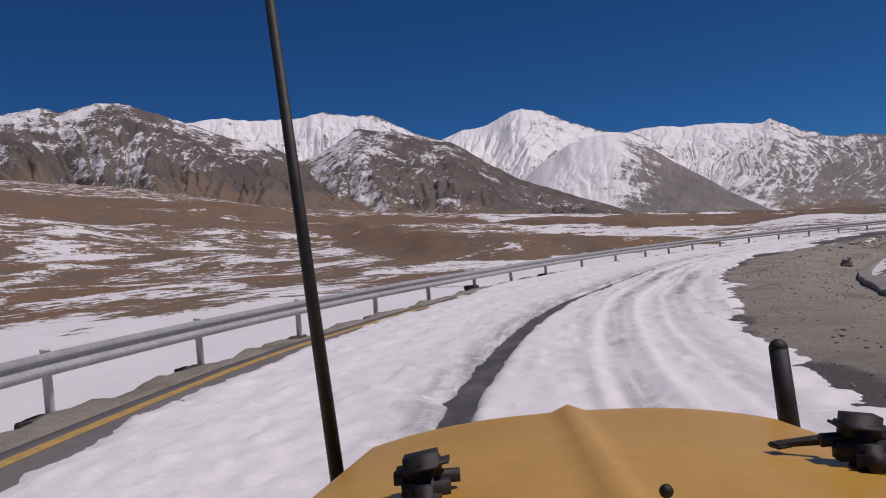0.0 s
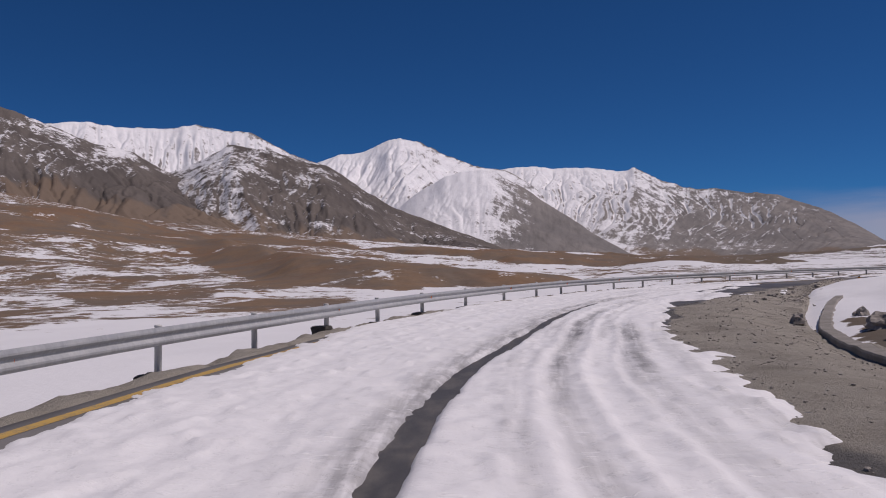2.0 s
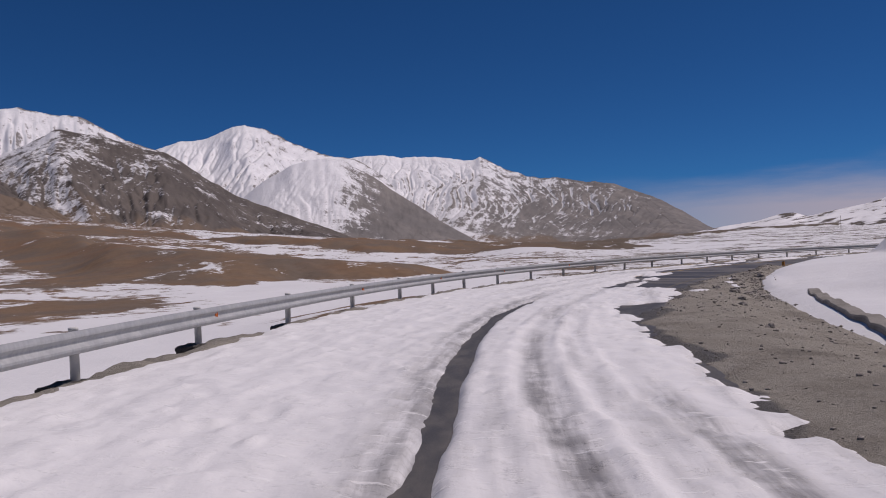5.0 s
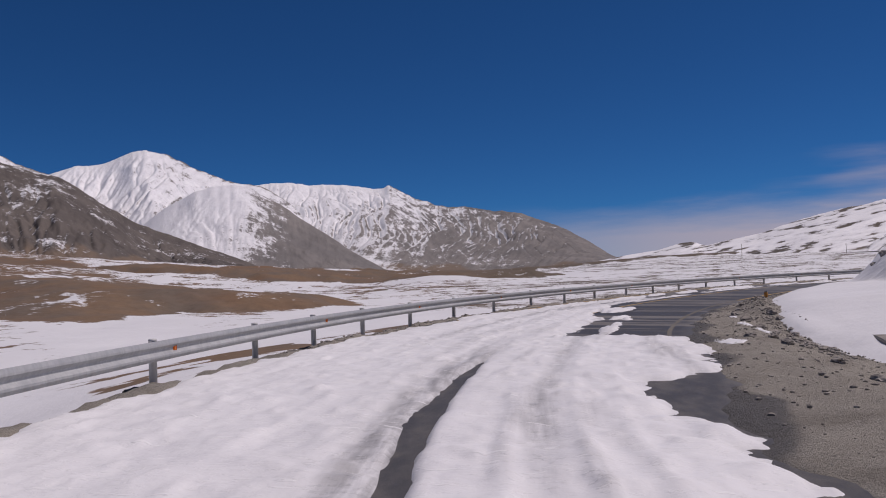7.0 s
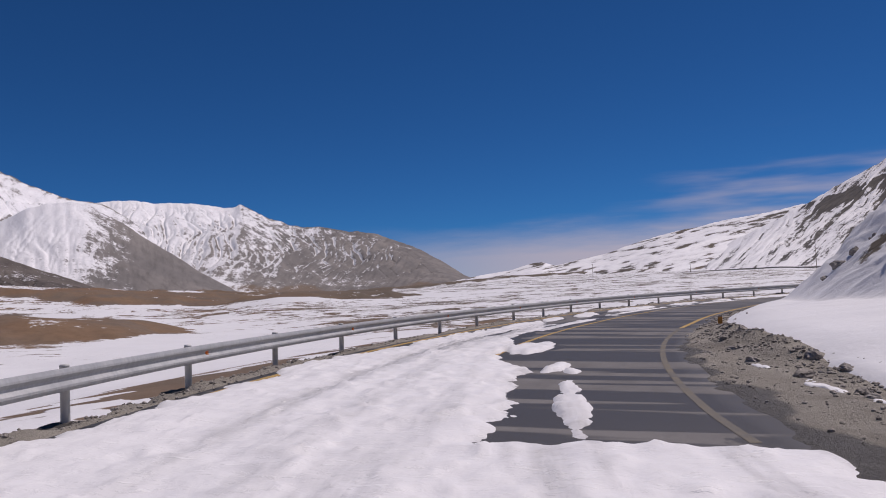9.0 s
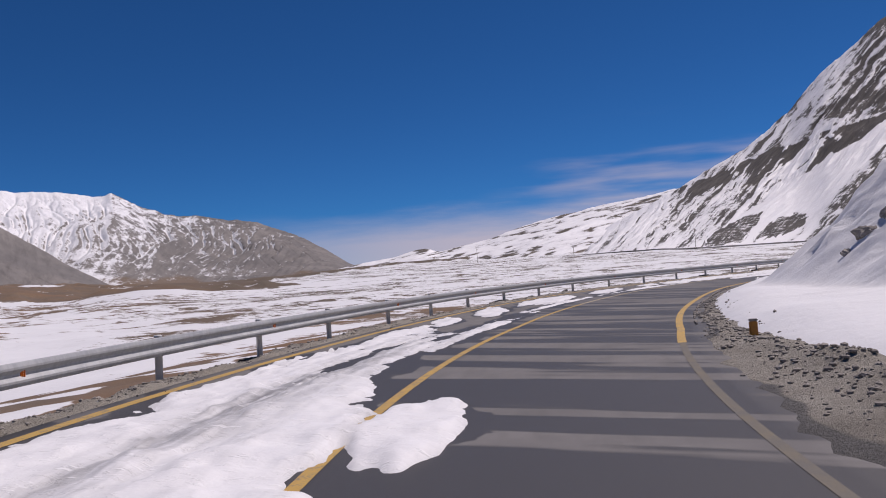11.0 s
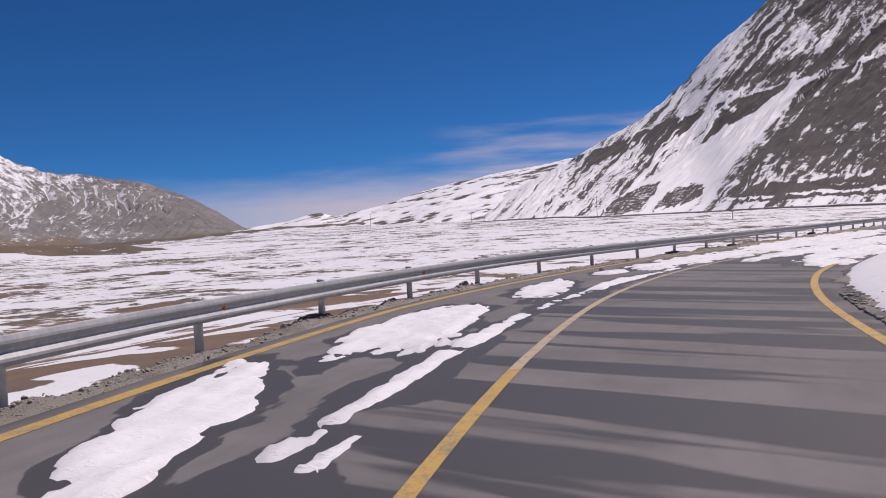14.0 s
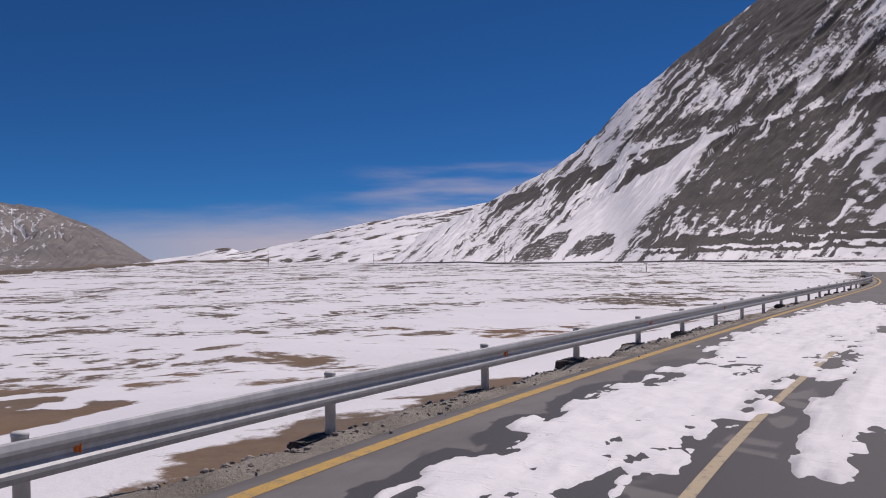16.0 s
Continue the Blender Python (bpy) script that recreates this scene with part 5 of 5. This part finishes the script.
def marker_post(s, d):
    x, y = on_line(s, d)
    ob = tagged(new("marker_post"), "short weathered orange marker post beside the snow bank", "marker post")
    ob.location = (x, y, 0.02)
    heading = float(np.interp(s, LINE_S, turn))
    bm = bmesh.new()
    block(bm, (0, 0, 0.06), (0.13, 0.11, 0.50), heading, 0.015)
    part("shaft", bm, M_MARKER, ob)
    bm = bmesh.new()
    block(bm, (0, 0, 0.325), (0.14, 0.12, 0.04), heading, 0.012)
    part("cap", bm, M_STONE, ob, "dark worn cap")


marker_post(63.8, 9.62)


# ---- the yellow off-road car in which the ride begins ----
M_YELLOW = plain("sun_faded_yellow_paint", (0.50, 0.275, 0.045), (0.58, 0.335, 0.07), 1.6, 0.36, 0.0, 0.05, 0.004)
M_RUBBER = plain("black_rubber", (0.012, 0.012, 0.013), (0.026, 0.026, 0.027), 30.0, 0.55, 0.0, 0.3, 0.004)
M_DARK = plain("dark_metal", (0.03, 0.03, 0.032), (0.06, 0.06, 0.06), 12.0, 0.5, 0.4)
M_RIM = steel_material("steel_rim", (0.30, 0.30, 0.30), (0.40, 0.40, 0.40), 0.4, 0.7)
M_BAND = plain("brown_tape", (0.20, 0.10, 0.03), (0.28, 0.15, 0.05), 25.0, 0.6)


def sheet(name, us, vs, fn, mat, parent, thick=0.012, label=""):
    """A curved panel with thickness; fn(u, v) gives its upper side."""
    top = np.array([[fn(u, v) for v in vs] for u in us])
    low = top - np.array([0, 0, thick])
    nu, nv = len(us), len(vs)
    v = np.concatenate([top.reshape(-1, 3), low.reshape(-1, 3)])
    f = grid_faces(nu, nv).tolist() + (grid_faces(nu, nv)[:, ::-1] + nu * nv).tolist()
    rim = [(i * nv) for i in range(nu)] + [(nu - 1) * nv + j for j in range(1, nv)] + [(i * nv + nv - 1) for i in range(nu - 2, -1, -1)] + [j for j in range(nv - 2, 0, -1)]
    for p, q in zip(rim, rim[1:] + rim[:1]):
        f.append([p, p + nu * nv, q + nu * nv, q])
    ob = mesh_object(name, v, f, mat, parent)
    return tagged(ob, label) if label else ob


def tube(bm, a, b, r0, r1, segments=16):
    a, b = Vector(a), Vector(b)
    m = Matrix.Translation((a + b) / 2) @ (b - a).to_track_quat("Z", "Y").to_matrix().to_4x4()
    bmesh.ops.create_cone(bm, cap_ends=True, segments=segments, radius1=r0, radius2=r1, depth=(b - a).length, matrix=m)


def off_road_car():
    """Own axes: x to the right of its middle line, y ahead of the driver's eye, z up from the road."""
    car = tagged(new("off_road_car"), "ochre-yellow open off-road car with black bonnet catches", "car")
    car.matrix_basis = Matrix.Translation((0.155, 0, 0.048)) @ Matrix.Rotation(radians(-2.7), 4, "Z")

    def bonnet(u, v):
        half = 0.70 - 0.17 * u
        x = half * v
        y = 0.62 + 1.36 * u - 0.05 * v * v * u
        crown = 0.075 * (1 - abs(v) ** 2.6) - 0.10 * max(0, abs(v) - 0.82) / 0.18
        ridge = 0.016 * math.exp(-(x / 0.022) ** 2)
        nose = -0.30 * max(0, (u - 0.90) / 0.10) ** 2 * 0.35
        return (x, y, 1.235 + crown + ridge - 0.07 * u + nose)

    hood = sheet("bonnet", np.linspace(0, 1, 40), np.linspace(-1, 1, 61), bonnet, M_YELLOW, car, 0.03, "faded yellow bonnet with a raised middle crease")
    bm = bmesh.new()
    bmesh.ops.create_uvsphere(bm, u_segments=14, v_segments=8, radius=0.009, matrix=Matrix.Translation((0.045, 1.03, 1.312)))
    part("washer_nozzle", bm, M_RUBBER, hood, "small black washer nozzle", True)
    for side in (-1, 1):
        x, y = (-0.27, 1.22) if side < 0 else (0.385, 1.27)
        bm = bmesh.new()
        block(bm, (x, y, 1.280), (0.072, 0.08, 0.075), 0.0, 0.024)
        block(bm, (x + side * 0.004, y + 0.006, 1.314), (0.082, 0.066, 0.034), 0.0, 0.015, Matrix.Rotation(radians(9 * side), 3, "Y"))
        block(bm, (x, y - 0.045, 1.272), (0.050, 0.03, 0.05), 0.0, 0.012)
        tube(bm, (x - 0.05, y + 0.02, 1.292), (x + 0.05, y + 0.02, 1.292), 0.011, 0.011, 10)
        catch = part("bonnet_catch", bm, M_RUBBER, hood, "black rubber bonnet catch", True)
        if side < 0:
            continue
        bm = bmesh.new()
        tube(bm, (x - side * 0.03, y + 0.05, 1.285), (x - side * 0.10, y + 0.07, 1.277), 0.009, 0.006, 10)
        block(bm, (x - side * 0.095, y + 0.07, 1.276), (0.03, 0.03, 0.008), 0.3, 0.003)
        part("hook", bm, M_DARK, catch)
    for side in (-1, 1):
        def fender(u, v, side=side):
            x = side * (0.50 + 0.38 * v)
            y = 0.55 + 1.50 * u
            return (x, y, 1.04 + 0.05 * math.sin(math.pi * u) - 0.06 * v * v - 0.22 * max(0, u - 0.85) / 0.15)
        vs = np.linspace(0, 1, 14) if side > 0 else np.linspace(1, 0, 14)
        sheet("fender", np.linspace(0, 1, 24), vs, fender, M_YELLOW, car, 0.03)
    bm = bmesh.new()
    block(bm, (0, 1.97, 0.93), (1.0, 0.06, 0.44), 0.0, 0.03)
    part("grille_panel", bm, M_YELLOW, car)
    for k in range(7):
        bm = bmesh.new()
        block(bm, (-0.24 + 0.08 * k, 2.003, 0.95), (0.035, 0.01, 0.30), 0.0, 0.004)
        part("grille_slot", bm, M_RUBBER, car)
    for side in (-1, 1):
        bm = bmesh.new()
        tube(bm, (side * 0.38, 1.99, 0.98), (side * 0.38, 2.04, 0.98), 0.095, 0.09, 24)
        part("headlight", bm, M_RIM, car)
    bm = bmesh.new()
    block(bm, (0, 2.16, 0.62), (1.6, 0.12, 0.16), 0.0, 0.03)
    part("bumper", bm, M_DARK, car, "black steel bumper")
    # tub, open above, with the seat bench below the eye
    bm = bmesh.new()
    for c, size in (((-0.78, -0.75, 0.80), (0.05, 2.7, 0.62)), ((0.78, -0.75, 0.80), (0.05, 2.7, 0.62)), ((0, -2.08, 0.80), (1.56, 0.05, 0.62)), ((0, -0.75, 0.50), (1.56, 2.7, 0.05)),
                    ((0, 0.57, 0.86), (1.52, 0.06, 0.66))):
        block(bm, c, size, 0.0, 0.012)
    part("tub", bm, M_YELLOW, car)
    bm = bmesh.new()
    block(bm, (0, 0.46, 1.14), (1.44, 0.22, 0.06), 0.0, 0.02)
    part("dashboard", bm, M_RUBBER, car, "black dashboard")
    for x in (-0.38, 0.38):
        bm = bmesh.new()
        block(bm, (x, -0.75, 0.66), (0.5, 0.5, 0.22), 0.0, 0.05)
        part("seat", bm, M_RUBBER, car, "black seat")
    # wheels
    for x in (-0.78, 0.78):
        for y in (1.35, -1.25):
            bm = bmesh.new()
            tube(bm, (x - 0.12, y, 0.38), (x + 0.12, y, 0.38), 0.38, 0.38, 40)
            tyre = part("wheel", bm, M_RUBBER, car, "black off-road tyre")
            bm = bmesh.new()
            tube(bm, (x - 0.127, y, 0.38), (x + 0.127, y, 0.38), 0.20, 0.20, 28)
            part("rim", bm, M_RIM, tyre)
    # whip aerial on the left fender, rubber-sleeved stub on the right one
    bm = bmesh.new()
    tube(bm, (-0.54, 1.93, 1.0), (-0.615, 1.93, 2.31), 0.0185, 0.0115, 16)
    aerial = part("aerial", bm, M_RUBBER, car, "tall black whip aerial", True)
    bm = bmesh.new()
    tube(bm, (-0.614, 1.93, 2.30), (-0.62, 1.93, 2.40), 0.0135, 0.0135, 16)
    tube(bm, (-0.62, 1.93, 2.40), (-0.65, 1.93, 2.90), 0.010, 0.006, 12)
    part("band", bm, M_BAND, aerial, "brown taped band", True)
    bm = bmesh.new()
    tube(bm, (0.548, 2.02, 1.0), (0.528, 2.02, 1.325), 0.026, 0.022, 18)
    bmesh.ops.create_uvsphere(bm, u_segments=16, v_segments=8, radius=0.0222, matrix=Matrix.Translation((0.528, 2.02, 1.325)))
    part("stub_aerial", bm, M_RUBBER, car, "short black rubber-sleeved stub", True)


off_road_car()
